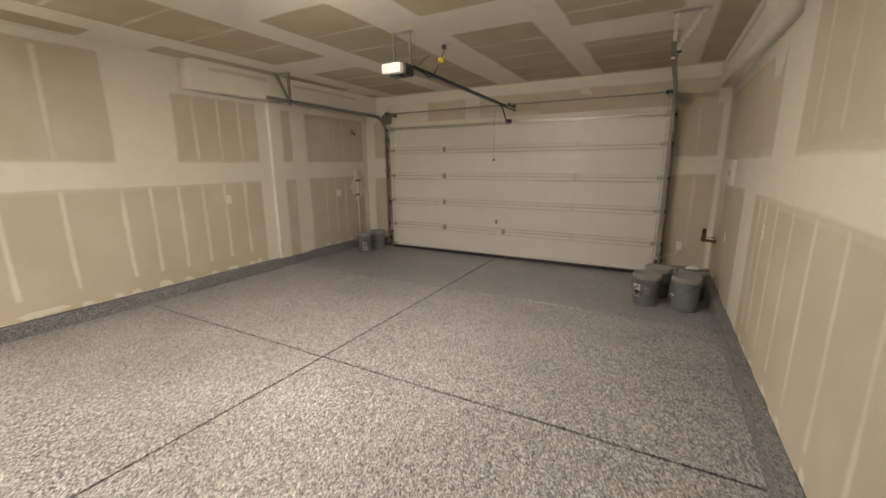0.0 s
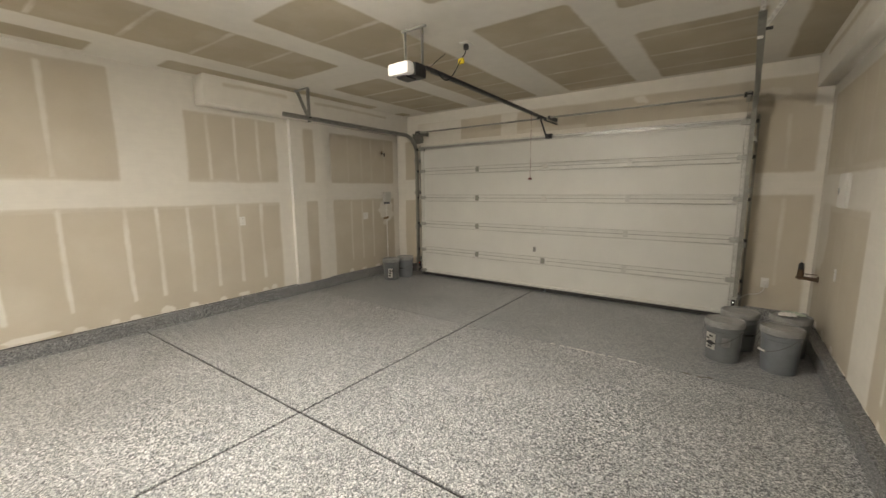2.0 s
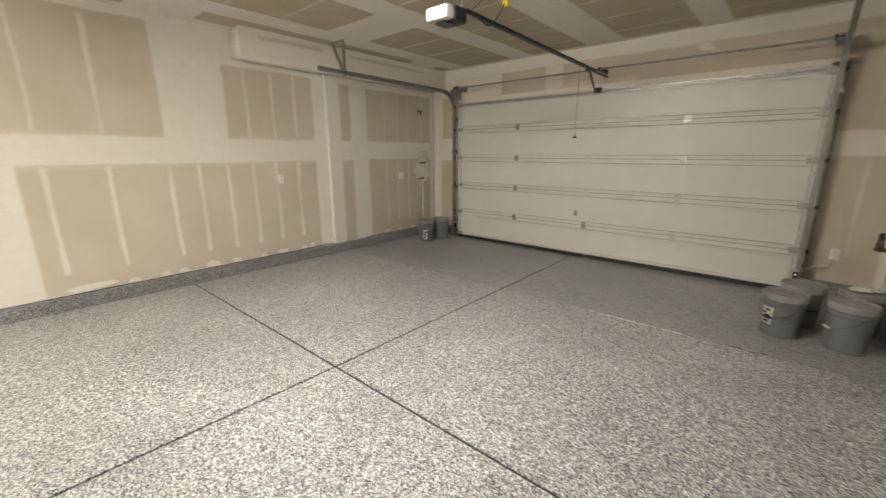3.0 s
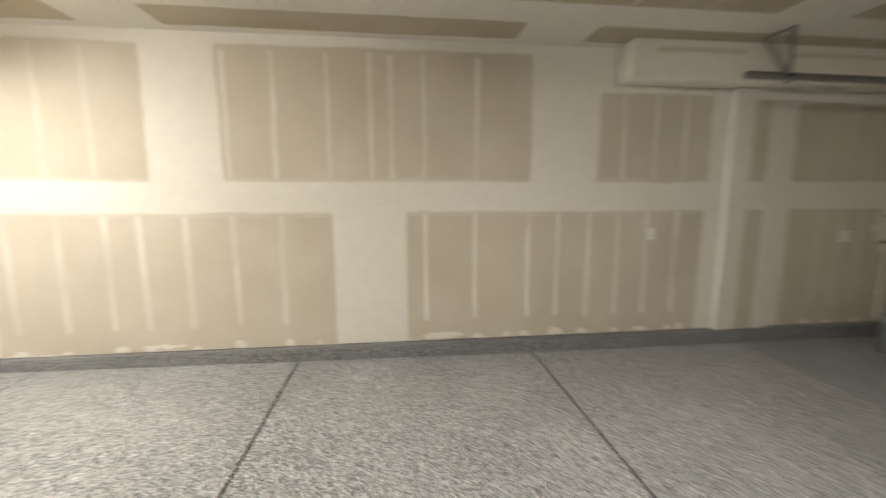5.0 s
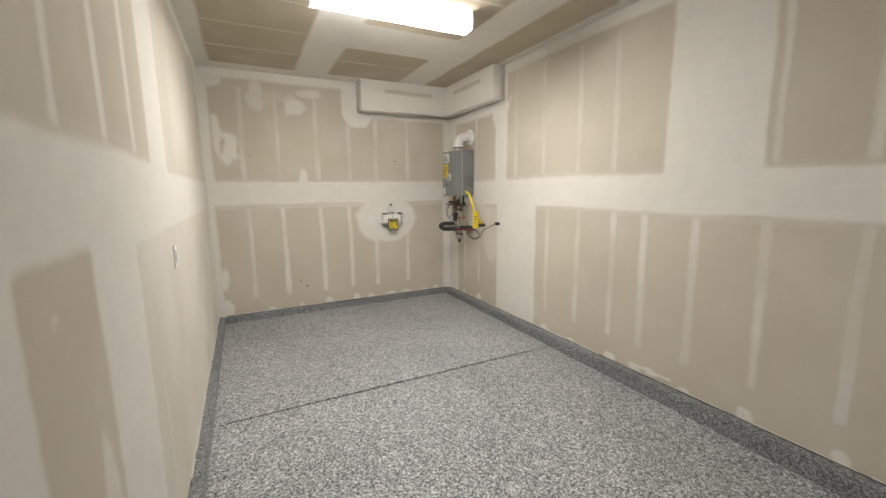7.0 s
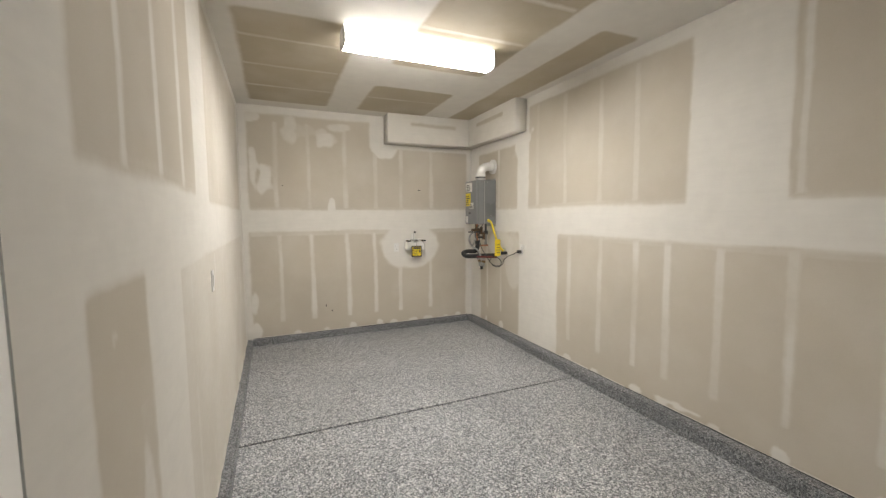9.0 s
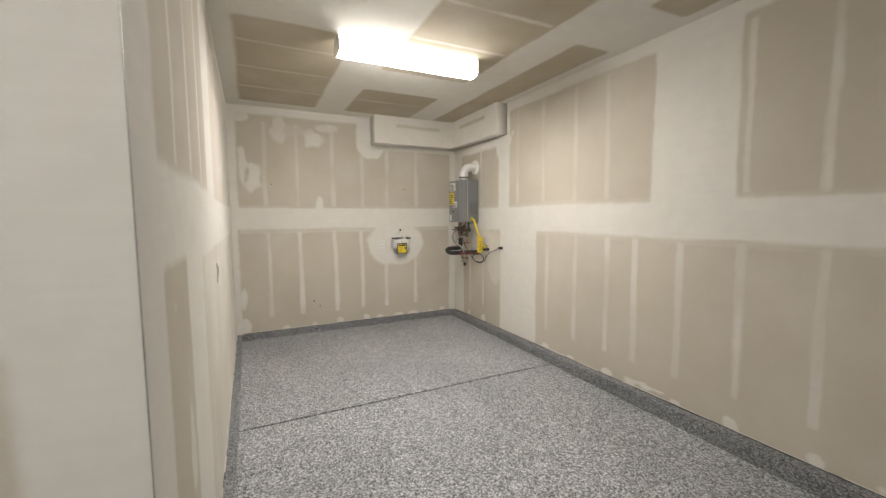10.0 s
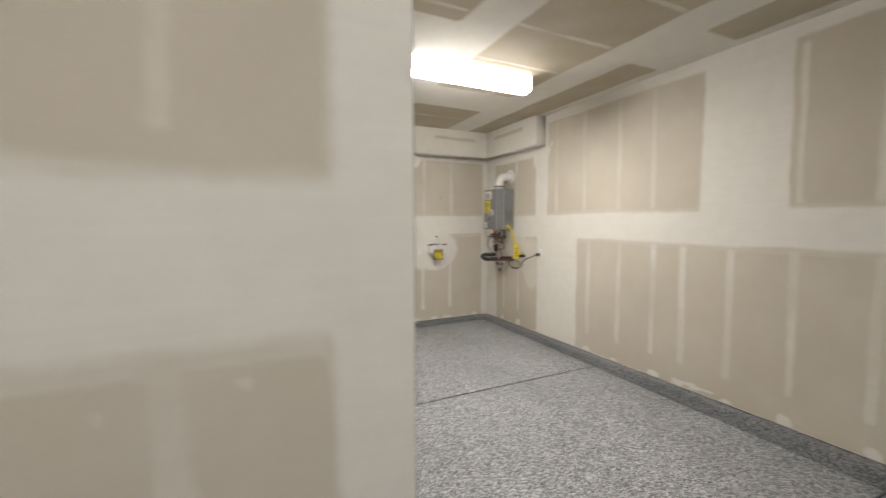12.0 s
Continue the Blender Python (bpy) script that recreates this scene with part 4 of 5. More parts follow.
# ---- switches and sockets on the walls ----
def wall_plate(name, x, y, z, facing, label, w=0.075, h=0.12, socket=True, group="wall plates"):
    ob = thing(name, (x, y, z), label, "socket" if socket else "switch", group)
    d = 0.007

    def slab(w0, w1, h0, h1, d0, d1, bev):
        if facing in ("+x", "-x"):
            s = 1 if facing == "+x" else -1
            lo, hi = sorted((x + s * d0, x + s * d1))
            return box(lo, hi, y + w0, y + w1, z + h0, z + h1, bev)
        s = 1 if facing == "+y" else -1
        lo, hi = sorted((y + s * d0, y + s * d1))
        return box(x + w0, x + w1, lo, hi, z + h0, z + h1, bev)
    part("plate", slab(-w / 2, w / 2, -h / 2, h / 2, 0.0005, d, 0.0025), M_WHITE, ob)
    if socket:
        for zz in (-0.027, 0.027):
            f = part("receptacle", slab(-0.017, 0.017, zz - 0.014, zz + 0.014, d, d + 0.003, 0.002), M_WHITE2, ob)
            for k in (-0.006, 0.006):
                part("slot", slab(k - 0.0012, k + 0.0012, zz - 0.005, zz + 0.006, d + 0.003, d + 0.0036, 0), M_INK, f)
    else:
        part("rocker", slab(-0.017, 0.017, -0.034, 0.034, d, d + 0.006, 0.002), M_WHITE2, ob)
    return ob


wall_plate("wall_socket", XL, 3.487, 1.23, "+x", "white double socket on the bare drywall", 0.08, 0.125)
wall_plate("wall_socket", XQ, 5.86, 1.17, "+x", "white double socket beside the garage door corner", 0.12, 0.125)
wall_plate("wall_socket", XR, 3.72, 1.185, "-x", "white double socket on the bare drywall", 0.08, 0.125)
wall_plate("wall_socket", XR, 5.6, 0.83, "-x", "small white socket low on the wall", 0.07, 0.115)
wall_plate("wall_socket", 0.63, YF, 0.47, "-y", "white socket low by the garage door, cord plugged in", 0.08, 0.125)
wall_plate("wall_switch", XA, -2.12, 1.32, "-x", "white wall switch on the alcove wall", 0.075, 0.125, False)
wall_plate("wall_socket", -4.19, YB, 1.25, "+y", "white socket beside the gas outlet box", 0.075, 0.12)
wall_plate("wall_socket", XL, -3.55, 1.27, "+x", "white socket with the heater plug", 0.075, 0.12)

# wiring box on the side wall
ob = thing("wiring_box", (XR, 5.62, 1.60), "white low-voltage wiring box on the wall", "wiring box")
part("body", box(XR - 0.03, XR - 0.001, 5.48, 5.76, 1.45, 1.76, 0.005), M_WHITE, ob)
part("cover", box(XR - 0.037, XR - 0.031, 5.49, 5.75, 1.46, 1.75, 0.003), M_WHITE2, ob)
part("latch", box(XR - 0.043, XR - 0.036, 5.69, 5.72, 1.57, 1.63, 0.003), M_GALV, ob)

# irrigation timer with its conduit
CX = XQ
ob = thing("timer_box", (CX, 6.42, 1.48), "grey-white plastic timer box with a conduit down the wall", "timer box")
part("body", box(CX + 0.001, CX + 0.07, 6.33, 6.51, 1.42, 1.62, 0.012), M_TIMER, ob, smooth=True)
part("cover", box(CX + 0.071, CX + 0.08, 6.345, 6.495, 1.44, 1.60, 0.004), M_TIMER, ob)
part("bottom_cap", box(CX + 0.002, CX + 0.06, 6.36, 6.48, 1.375, 1.42, 0.008), M_BUCKET2, ob)
part("conduit", rod((CX + 0.022, 6.42, 0.2), (CX + 0.022, 6.42, 1.38), 0.012), M_WHITE, ob, "white conduit", smooth=True)
for z in (0.5, 1.25):
    part("strap", box(CX + 0.001, CX + 0.037, 6.398, 6.442, z, z + 0.018, 0.002), M_WHITE2, ob)
ob = thing("wall_valve", (CX, 6.36, 1.1), "small brass shut-off valve on the wall", "valve")
part("stub", rod((CX + 0.001, 6.36, 1.1), (CX + 0.07, 6.36, 1.1), 0.013), M_BRASS, ob, smooth=True)
part("body", rod((CX + 0.055, 6.30, 1.1), (CX + 0.055, 6.42, 1.1), 0.017), M_BRASS, ob, smooth=True)
part("lever", box(CX + 0.05, CX + 0.06, 6.34, 6.44, 1.122, 1.130, 0.003), M_BRASS, ob)
ob = thing("wire_stub", (CX, 6.33, 2.34), "coil of dark wires sticking out of the wall", "wires")
part("bundle", tube(smooth_line([(CX + 0.001, 6.33, 2.34), (CX + 0.04, 6.32, 2.36), (CX + 0.06, 6.35, 2.33), (CX + 0.04, 6.37, 2.30), (CX + 0.07, 6.36, 2.37)]), 0.008), M_BLACKP, ob)
part("wire", tube(smooth_line([(CX + 0.001, 6.335, 2.35), (CX + 0.05, 6.30, 2.40), (CX + 0.08, 6.28, 2.38)]), 0.005), M_BRASS, ob)


# ---- door sensors ----
def sensor(x, s, led, label):
    ob = thing("door_sensor", (x, DOOR_Y - 0.1, 0.2), label, "door sensor", "door sensors")
    part("bracket", box(min(x, x - s * 0.06), max(x, x - s * 0.06), DOOR_Y - 0.075, DOOR_Y - 0.068, 0.17, 0.30, 0.002), M_BRIGHT, ob)
    part("body", box(min(x - s * 0.01, x - s * 0.05), max(x - s * 0.01, x - s * 0.05), DOOR_Y - 0.115, DOOR_Y - 0.076, 0.18, 0.27, 0.008), M_BLACKP, ob, smooth=True)
    c = x - s * 0.03
    part("indicator", rod((c, DOOR_Y - 0.121, 0.245), (c, DOOR_Y - 0.114, 0.245), 0.0045, n=12), led, ob, "lit indicator")
    return ob


sensor(-4.66, -1, M_REDLED, "black door sensor with a red light by the door track")
sensor(0.36, 1, M_WHITELED, "black door sensor with a white light by the door track")
ob = thing("sensor_cord", (0.62, YF, 0.45), "thin pale cord from the low socket to the door track", "cord")
part("wire", tube(smooth_line([(0.63, YF - 0.015, 0.46), (0.625, YF - 0.04, 0.39), (0.57, YF - 0.06, 0.335), (0.47, YF - 0.1, 0.32), (0.40, YF - 0.2, 0.29)]), 0.006), M_PAPERLABEL, ob)
part("plug", box(0.61, 0.65, YF - 0.04, YF - 0.011, 0.445, 0.49, 0.005), M_WHITE, ob)

# ---- water shut-off on the corner ----
ob = thing("water_valve", (XR, 6.35, 0.68), "brass main water valve with a black pressure regulator", "water valve")
part("pipe", rod((XR - 0.001, 6.35, 0.645), (XR - 0.17, 6.35, 0.66), 0.014), M_DARKBRASS, ob, smooth=True)
part("flange", rod((XR - 0.001, 6.35, 0.645), (XR - 0.012, 6.35, 0.645), 0.034), M_DARKBRASS, ob, smooth=True)
part("regulator_body", lathe([(0.014, 0.63), (0.026, 0.64), (0.031, 0.68), (0.026, 0.74), (0.02, 0.75)], (XR - 0.15, 6.35, 0)), M_DARKBRASS, ob, smooth=True)
part("regulator_cap", lathe([(0.024, 0.745), (0.027, 0.75), (0.024, 0.80), (0.016, 0.815), (0.006, 0.82)], (XR - 0.15, 6.35, 0)), M_BLACKP, ob, "black bell cap", smooth=True)
part("adjusting_screw", rod((XR - 0.15, 6.35, 0.815), (XR - 0.15, 6.35, 0.85), 0.006, n=8), M_BRIGHT, ob)
part("tailpiece", rod((XR - 0.19, 6.33, 0.655), (XR - 0.02, 6.28, 0.64), 0.012), M_DARKBRASS, ob, smooth=True)
part("lever", box(XR - 0.12, XR - 0.02, 6.285, 6.31, 0.70, 0.708, 0.003), M_DARKBRASS, ob)


# ---- buckets ----
def bucket(name, x, y, label, mat, lid_mat, h=0.37, rad=0.15, turn=0.0, kind=0):
    ob = thing(name, (x, y, 0), label, "bucket", "buckets")
    R = rad
    prof = [(R * 0.855, 0.004), (R * 0.875, 0.0), (R * 0.89, 0.02), (R * 0.955, h * 0.72), (R * 0.99, h * 0.725), (R * 0.995, h * 0.75), (R * 0.965, h * 0.76),
            (R * 0.975, h * 0.83), (R * 1.01, h * 0.835), (R * 1.01, h * 0.86), (R * 0.98, h * 0.87), (R, h - 0.012)]
    part("body", lathe(prof, (x, y, 0.001), 40), mat, ob, smooth=True)
    if kind != 2:
        part("lid", lathe([(R * 1.03, h - 0.05), (R * 1.055, h - 0.048), (R * 1.06, h - 0.004), (R * 1.02, h + 0.006), (R * 0.96, h + 0.004), (R * 0.94, h - 0.008), (0.01, h - 0.006)], (x, y, 0.001), 40), lid_mat, ob, "dusty snap-on lid", smooth=True)
    else:
        part("rim", lathe([(R * 1.0, h - 0.02), (R * 1.03, h - 0.018), (R * 1.03, h), (R * 0.98, h), (R * 0.97, h - 0.03), (0.01, h - 0.05)], (x, y, 0.001), 40), lid_mat, ob, smooth=True)
    pts = []
    for a in np.linspace(0, math.pi, 15):
        ca, sa = math.cos(a), math.sin(a)
        px, py, pz = (R + 0.012) * ca, -(R + 0.018) * sa * 0.98 - 0.002, h * 0.80 - 0.13 * sa
        c, s = math.cos(turn), math.sin(turn)
        pts.append((x + c * px - s * py, y + s * px + c * py, pz))
    bail = part("bail", tube(pts, 0.0022, 8), M_BAIL, ob, "bent wire handle")
    mid = pts[7]
    a, b = Vector(pts[6]), Vector(pts[8])
    part("grip", rod(a, b, 0.009, n=10), M_BLACKP if kind != 1 else M_WHITE, bail)
    return ob


def bucket_label(ob, a0, a1, z0, z1, mat, bars=0):
    """A paper label bent round the bucket's side."""
    x, y, R = ob.location.x, ob.location.y, 0.1575
    bm = bmesh.new()
    ring = []
    for k in range(9):
        a = a0 + (a1 - a0) * k / 8
        ring.append([bm.verts.new((x + (r) * math.cos(a), y + (r) * math.sin(a), z)) for r, z in ((R * 0.935 + 0.001, z0), (R * 0.935 + 0.006, z1))])
    for p, q in zip(ring, ring[1:]):
        bm.faces.new((p[0], q[0], q[1], p[1]))
    bmesh.ops.solidify(bm, geom=bm.faces[:], thickness=0.0015)
    lab = part("label", bm, mat, ob, "white paper label")
    r = random.Random(bars)
    for i in range(bars):
        b0, w = a0 + (a1 - a0) * r.uniform(0.1, 0.4), (a1 - a0) * r.uniform(0.25, 0.5)
        zz = z0 + (z1 - z0) * (0.12 + 0.8 * i / bars)
        bm = bmesh.new()
        pts = [(R * 0.938 + 0.006 + 0.004 * (zz - z0) / (z1 - z0), b0 + w * k / 4) for k in range(5)]
        lo = [bm.verts.new((x + q * math.cos(t), y + q * math.sin(t), zz)) for q, t in pts]
        hi = [bm.verts.new((x + q * math.cos(t), y + q * math.sin(t), zz + (z1 - z0) * 0.55 / bars)) for q, t in pts]
        for k in range(4):
            bm.faces.new((lo[k], lo[k + 1], hi[k + 1], hi[k]))
        part("print_bar", bm, M_INK, lab)


bk = bucket("bucket", 0.25, 5.13, "grey plastic paint bucket with lid and white label", M_BUCKET, M_LID, turn=-0.6, h=0.385, rad=0.154)
bucket_label(bk, radians(208), radians(246), 0.11, 0.27, M_PAPERLABEL, 5)
bucket_label(bk, radians(266), radians(292), 0.16, 0.25, M_LID, 0)
bucket("bucket", 0.375, 5.55, "grey plastic bucket with lid standing behind another", M_BUCKET, M_LID, turn=0.5, h=0.385, rad=0.158)
bucket("bucket", 0.67, 5.10, "blue-grey plastic bucket with a dusty crumpled lid", M_BUCKET2, M_LID, turn=-1.0, h=0.40, rad=0.149, kind=1)
bucket("bucket", 0.775, 5.62, "grey plastic bucket by the curb with rags on its lid", M_BUCKET, M_LID, turn=0.3, h=0.385, rad=0.158)
rag = thing("rag", (0.775, 5.62, 0.39), "crumpled pale green and white rags on a bucket lid", "rag")
for i, (dx, dy, sx, sy, m) in enumerate(((-0.03, -0.02, 0.07, 0.045, M_PAPERLABEL), (0.05, 0.03, 0.06, 0.045, M_RAG), (-0.02, 0.05, 0.05, 0.04, M_RAG))):
    bm = bmesh.new()
    bmesh.ops.create_grid(bm, x_segments=16, y_segments=12, size=1.0)
    for v in bm.verts:
        p = Vector((v.co.x * sx, v.co.y * sy, 0))
        p.z = 0.012 + 0.022 * abs(noise.noise(p * 28 + Vector((i * 7, 0, 0)))) + 0.02 * (1 - v.co.x ** 2) * (1 - v.co.y ** 2)
        v.co = p + Vector((0.775 + dx, 5.62 + dy, 0.385))
    bmesh.ops.solidify(bm, geom=bm.faces[:], thickness=0.004)
    part("fold", bm, m, rag, smooth=True)
bk = bucket("bucket", -4.86, 5.93, "grey plastic bucket with white label near the garage door corner", M_BUCKET, M_LID, turn=0.8, h=0.38)
bucket_label(bk, radians(292), radians(322), 0.05, 0.22, M_PAPERLABEL, 3)
bucket("bucket", -4.80, 6.27, "grey plastic bucket by the garage door corner", M_BUCKET2, M_LID, turn=0.2, h=0.38)

# small holes in the drywall
def wall_mark(name, at, normal, size, mat, label):
    """A small uneven spot, a hair proud of its wall."""
    r = random.Random(int(abs(at[0] * 100 + at[2] * 1000)))
    ob = thing(name, at, label, "mark", "wall marks")
    n_ = Vector(normal)
    u = n_.cross(Vector((0, 0, 1)))
    bm = bmesh.new()
    ring = []
    for a in np.linspace(0, 6.2832, 13)[:-1]:
        k = 1 + 0.35 * r.uniform(-1, 1)
        ring.append(bm.verts.new(Vector(at) + n_ * 0.002 + u * (size[0] * k * math.cos(a)) + Vector((0, 0, size[1] * k * math.sin(a)))))
    bm.faces.new(ring)
    bmesh.ops.solidify(bm, geom=bm.faces[:], thickness=0.0012)
    part("spot", bm, mat, ob)


for x, z, w, h in ((-2.70, 2.10, 0.006, 0.007), (-4.55, 2.07, 0.022, 0.005), (-3.19, 0.50, 0.007, 0.018), (-3.27, 0.42, 0.009, 0.016)):
    wall_mark("nail_hole", (x, YB, z), (0, 1, 0), (w, h), M_INK, "small dark hole in the bare drywall")

# spilled paint and dust on the floor
def blot(name, x, y, rx, ry, seed, mat, label, count=6):
    ob = thing(name, (x, y, 0), label, "stain")
    r = random.Random(seed)
    for i in range(count):
        bm = bmesh.new()
        cx, cy = x + r.uniform(-rx, rx), y + r.uniform(-ry, ry)
        s = r.uniform(0.15, 0.5) * ry
        vs = [bm.verts.new((cx + s * 1.8 * (1 + 0.4 * r.uniform(-1, 1)) * math.cos(a), cy + s * (1 + 0.4 * r.uniform(-1, 1)) * math.sin(a), 0.0012)) for a in np.linspace(0, 6.2832, 14)[:-1]]
        bm.faces.new(vs)
        bmesh.ops.solidify(bm, geom=bm.faces[:], thickness=-0.001)
        part("spot", bm, mat, ob)


blot("paint_spill", 0.10, 4.57, 0.13, 0.03, 4, M_STAIN, "dark dried paint drips on the epoxy floor", 8)
dust = thing("dust_line", (-0.8, 4.55, 0), "pale dust caught along the floor joint", "dust")
r = random.Random(8)
x = -1.25
while x < -0.38:
    d = r.uniform(0.03, 0.13)
    part("streak", box(x, x + d, 4.547 - 0.008, 4.547 + 0.009, -0.002, 0.0022, 0.0008), M_SCUFF, dust)
    x += d + r.uniform(0.0, 0.05)

# ---- tankless water heater ----
HX0, HX1, HY0, HY1, HZ0, HZ1 = XL + 0.012, -5.09, -4.475, -4.155, 1.58, 2.175
heater = thing("water_heater", (-5.25, -4.3, HZ0), "grey tankless gas water heater with stickers on the wall", "water heater")
part("casing", box(HX0, HX1 - 0.03, HY0, HY1, HZ0, HZ1, 0.008), M_HEATER, heater, smooth=True)
front = part("front_cover", box(HX1 - 0.029, HX1, HY0 - 0.004, HY1 + 0.004, HZ0 + 0.004, HZ1 - 0.004, 0.008), M_HEATER, heater, smooth=True)
part("cover_seam", box(HX1 - 0.0305, HX1 - 0.0285, HY0 + 0.001, HY1 + 0.002, HZ0 + 0.002, HZ1 - 0.001), M_INK, heater, "dark seam behind the cover")
# Bright strip draws the highlight along the casing's folded seam.
part("edge_highlight", box(HX0 + 0.176, HX0 + 0.183, HY1 + 0.0005, HY1 + 0.004, HZ0 + 0.01, HZ1 - 0.01, 0.002), M_BRIGHT, heater, "bright strip for the highlight on the folded edge")
for z in (HZ0 + 0.03, HZ1 - 0.03):
    part("screw", rod((HX0 + 0.14, HY1, z), (HX0 + 0.14, HY1 + 0.003, z), 0.006, n=8), M_BRIGHT, heater)
part("wall_bracket", box(XL + 0.001, XL + 0.011, HY0 + 0.03, HY1 - 0.03, HZ0 - 0.03, HZ1 + 0.03, 0.002), M_GALV, heater)
side = part("side_panel", box(HX0 + 0.02, HX0 + 0.155, HY1 + 0.0005, HY1 + 0.004, HZ0 + 0.10, HZ0 + 0.29, 0.002), M_HEATERD, heater, "darker screwed side panel")
part("panel_hem", box(HX0 + 0.02, HX0 + 0.155, HY1 + 0.004, HY1 + 0.006, HZ0 + 0.282, HZ0 + 0.29), M_HEATER, side)
for z in (HZ0 + 0.115, HZ0 + 0.275):
    part("screw", rod((HX0 + 0.0875, HY1 + 0.004, z), (HX0 + 0.0875, HY1 + 0.007, z), 0.005, n=8), M_BRIGHT, side)


def sticker(y0, y1, z0, z1, mat, bars, label):
    s = part("sticker", box(HX1 + 0.0005, HX1 + 0.0016, y0, y1, z0, z1), mat, front, label)
    r = random.Random(int(z0 * 1000))
    for i in range(bars):
        zz = z0 + (z1 - z0) * (0.1 + 0.8 * i / bars)
        w = (y1 - y0) * r.uniform(0.4, 0.8)
        part("print_bar", box(HX1 + 0.0017, HX1 + 0.0024, y0 + (y1 - y0) * 0.1, y0 + (y1 - y0) * 0.1 + w, zz, zz + (z1 - z0) * 0.4 / bars), M_INK, s)


sticker(HY0 + 0.02, HY0 + 0.20, HZ1 - 0.15, HZ1 - 0.03, M_PAPERLABEL, 4, "white printed sticker")
sticker(HY0 + 0.015, HY0 + 0.155, HZ1 - 0.345, HZ1 - 0.17, M_YELLOW, 5, "yellow energy guide sticker")
sticker(HY0 + 0.13, HY0 + 0.24, HZ1 - 0.385, HZ1 - 0.30, M_PAPERLABEL, 3, "white printed sticker")
part("badge", box(HX1 + 0.0005, HX1 + 0.003, HY0 + 0.10, HY0 + 0.16, HZ0 + 0.14, HZ0 + 0.165), M_INK, front, "small dark badge")
part("service_label", box(HX1 + 0.0005, HX1 + 0.0016, HY0 + 0.02, HY0 + 0.075, HZ0 + 0.02, HZ0 + 0.11), M_PAPERLABEL, front, "white label")
FX, FY = -5.22, -4.27
part("vent_collar", lathe([(0.066, 0), (0.07, 0.002), (0.07, 0.03), (0.066, 0.032), (0.066, 0.055)], (FX, FY, HZ1)), M_BRIGHT, heater, "steel vent collar", smooth=True)
part("vent_clamp", lathe([(0.0665, 0.034), (0.071, 0.036), (0.071, 0.046), (0.0665, 0.048)], (FX, FY, HZ1)), M_INK, heater, "dark clamp ring", smooth=True)
elbow = [(FX, FY, HZ1 + 0.05), (FX, FY, HZ1 + 0.085)] + [(FX - 0.1 + 0.1 * math.cos(a), FY + 0.02 * (a / 1.57), HZ1 + 0.092 + 0.1 * math.sin(a)) for a in np.linspace(0, math.pi / 2, 9)] + [(XL + 0.02, FY + 0.02, HZ1 + 0.192)]
part("vent_pipe", tube(elbow, 0.058, 24), M_PVC, heater, "white plastic vent elbow", smooth=True)
part("elbow_socket", lathe([(0.058, 0), (0.067, 0), (0.067, 0.045), (0.058, 0.045)], (FX, FY, HZ1 + 0.055)), M_PVC, heater, smooth=True)
part("wall_flange", rod((XL + 0.001, FY + 0.02, HZ1 + 0.192), (XL + 0.022, FY + 0.02, HZ1 + 0.192), 0.10, n=36), M_PVC, heater, "white wall flange", smooth=True)

pipes = thing("heater_pipework", (-5.25, -4.3, 1.0), "brass, copper and black insulated pipes under the water heater", "pipework")
PY = [-4.40, -4.33, -4.27, -4.20]
part("gas_nipple", rod((-5.26, PY[3], HZ0 + 0.02), (-5.26, PY[3], 1.46), 0.014), M_BLACKP, pipes, smooth=True)
part("gas_tee", box(-5.285, -5.235, PY[3] - 0.025, PY[3] + 0.025, 1.44, 1.49, 0.01), M_BLACKP, pipes, smooth=True)
part("drip_leg", rod((-5.26, PY[3], 1.45), (-5.26, PY[3], 1.33), 0.013), M_TRACK, pipes, smooth=True)
part("drip_cap", rod((-5.26, PY[3], 1.34), (-5.26, PY[3], 1.30), 0.018), M_TRACK, pipes, smooth=True)
part("hot_valve", rod((-5.22, PY[0], HZ0 + 0.01), (-5.22, PY[0], 1.36), 0.016), M_DARKBRASS, pipes, smooth=True)
part("cold_valve", rod((-5.20, PY[1], HZ0 + 0.01), (-5.20, PY[1], 1.32), 0.016), M_COPPER, pipes, smooth=True)
for y, z in ((PY[0], 1.47), (PY[1], 1.43), (PY[1], 1.50), (PY[2], 1.50)):
    part("union_nut", rod((-5.21, y, z - 0.02), (-5.21, y, z + 0.02), 0.025, n=6), M_DARKBRASS, pipes)
for y, z in ((PY[0], 1.50), (PY[2], 1.47), (PY[3], 1.40)):
    part("fitting", rod((-5.23, y, z + 0.07), (-5.23, y, z - 0.03), 0.02, n=12), M_DARKBRASS, pipes, smooth=True)
    part("knob", rod((-5.21, y, z), (-5.14, y + 0.01, z), 0.013, n=10), M_BLACKP, pipes, smooth=True)
part("grey_hose", tube(smooth_line([(-5.20, PY[0] - 0.01, 1.47), (-5.15, PY[0] - 0.05, 1.42), (-5.14, PY[0] - 0.06, 1.34), (-5.17, PY[0] - 0.03, 1.26), (-5.22, PY[0] + 0.02, 1.21)]), 0.012, 10), M_GALV, pipes, "grey flexible hose", smooth=True)
part("valve_handle", box(-5.17, -5.10, PY[0] - 0.012, PY[0] + 0.012, 1.46, 1.475, 0.004), M_BLACKP, pipes)
part("valve_handle", box(-5.17, -5.09, PY[2] - 0.012, PY[2] + 0.012, 1.50, 1.515, 0.004), M_BLACKP, pipes)
part("relief_valve", rod((-5.20, PY[2], 1.50), (-5.08, PY[2], 1.50), 0.016), M_DARKBRASS, pipes, smooth=True)
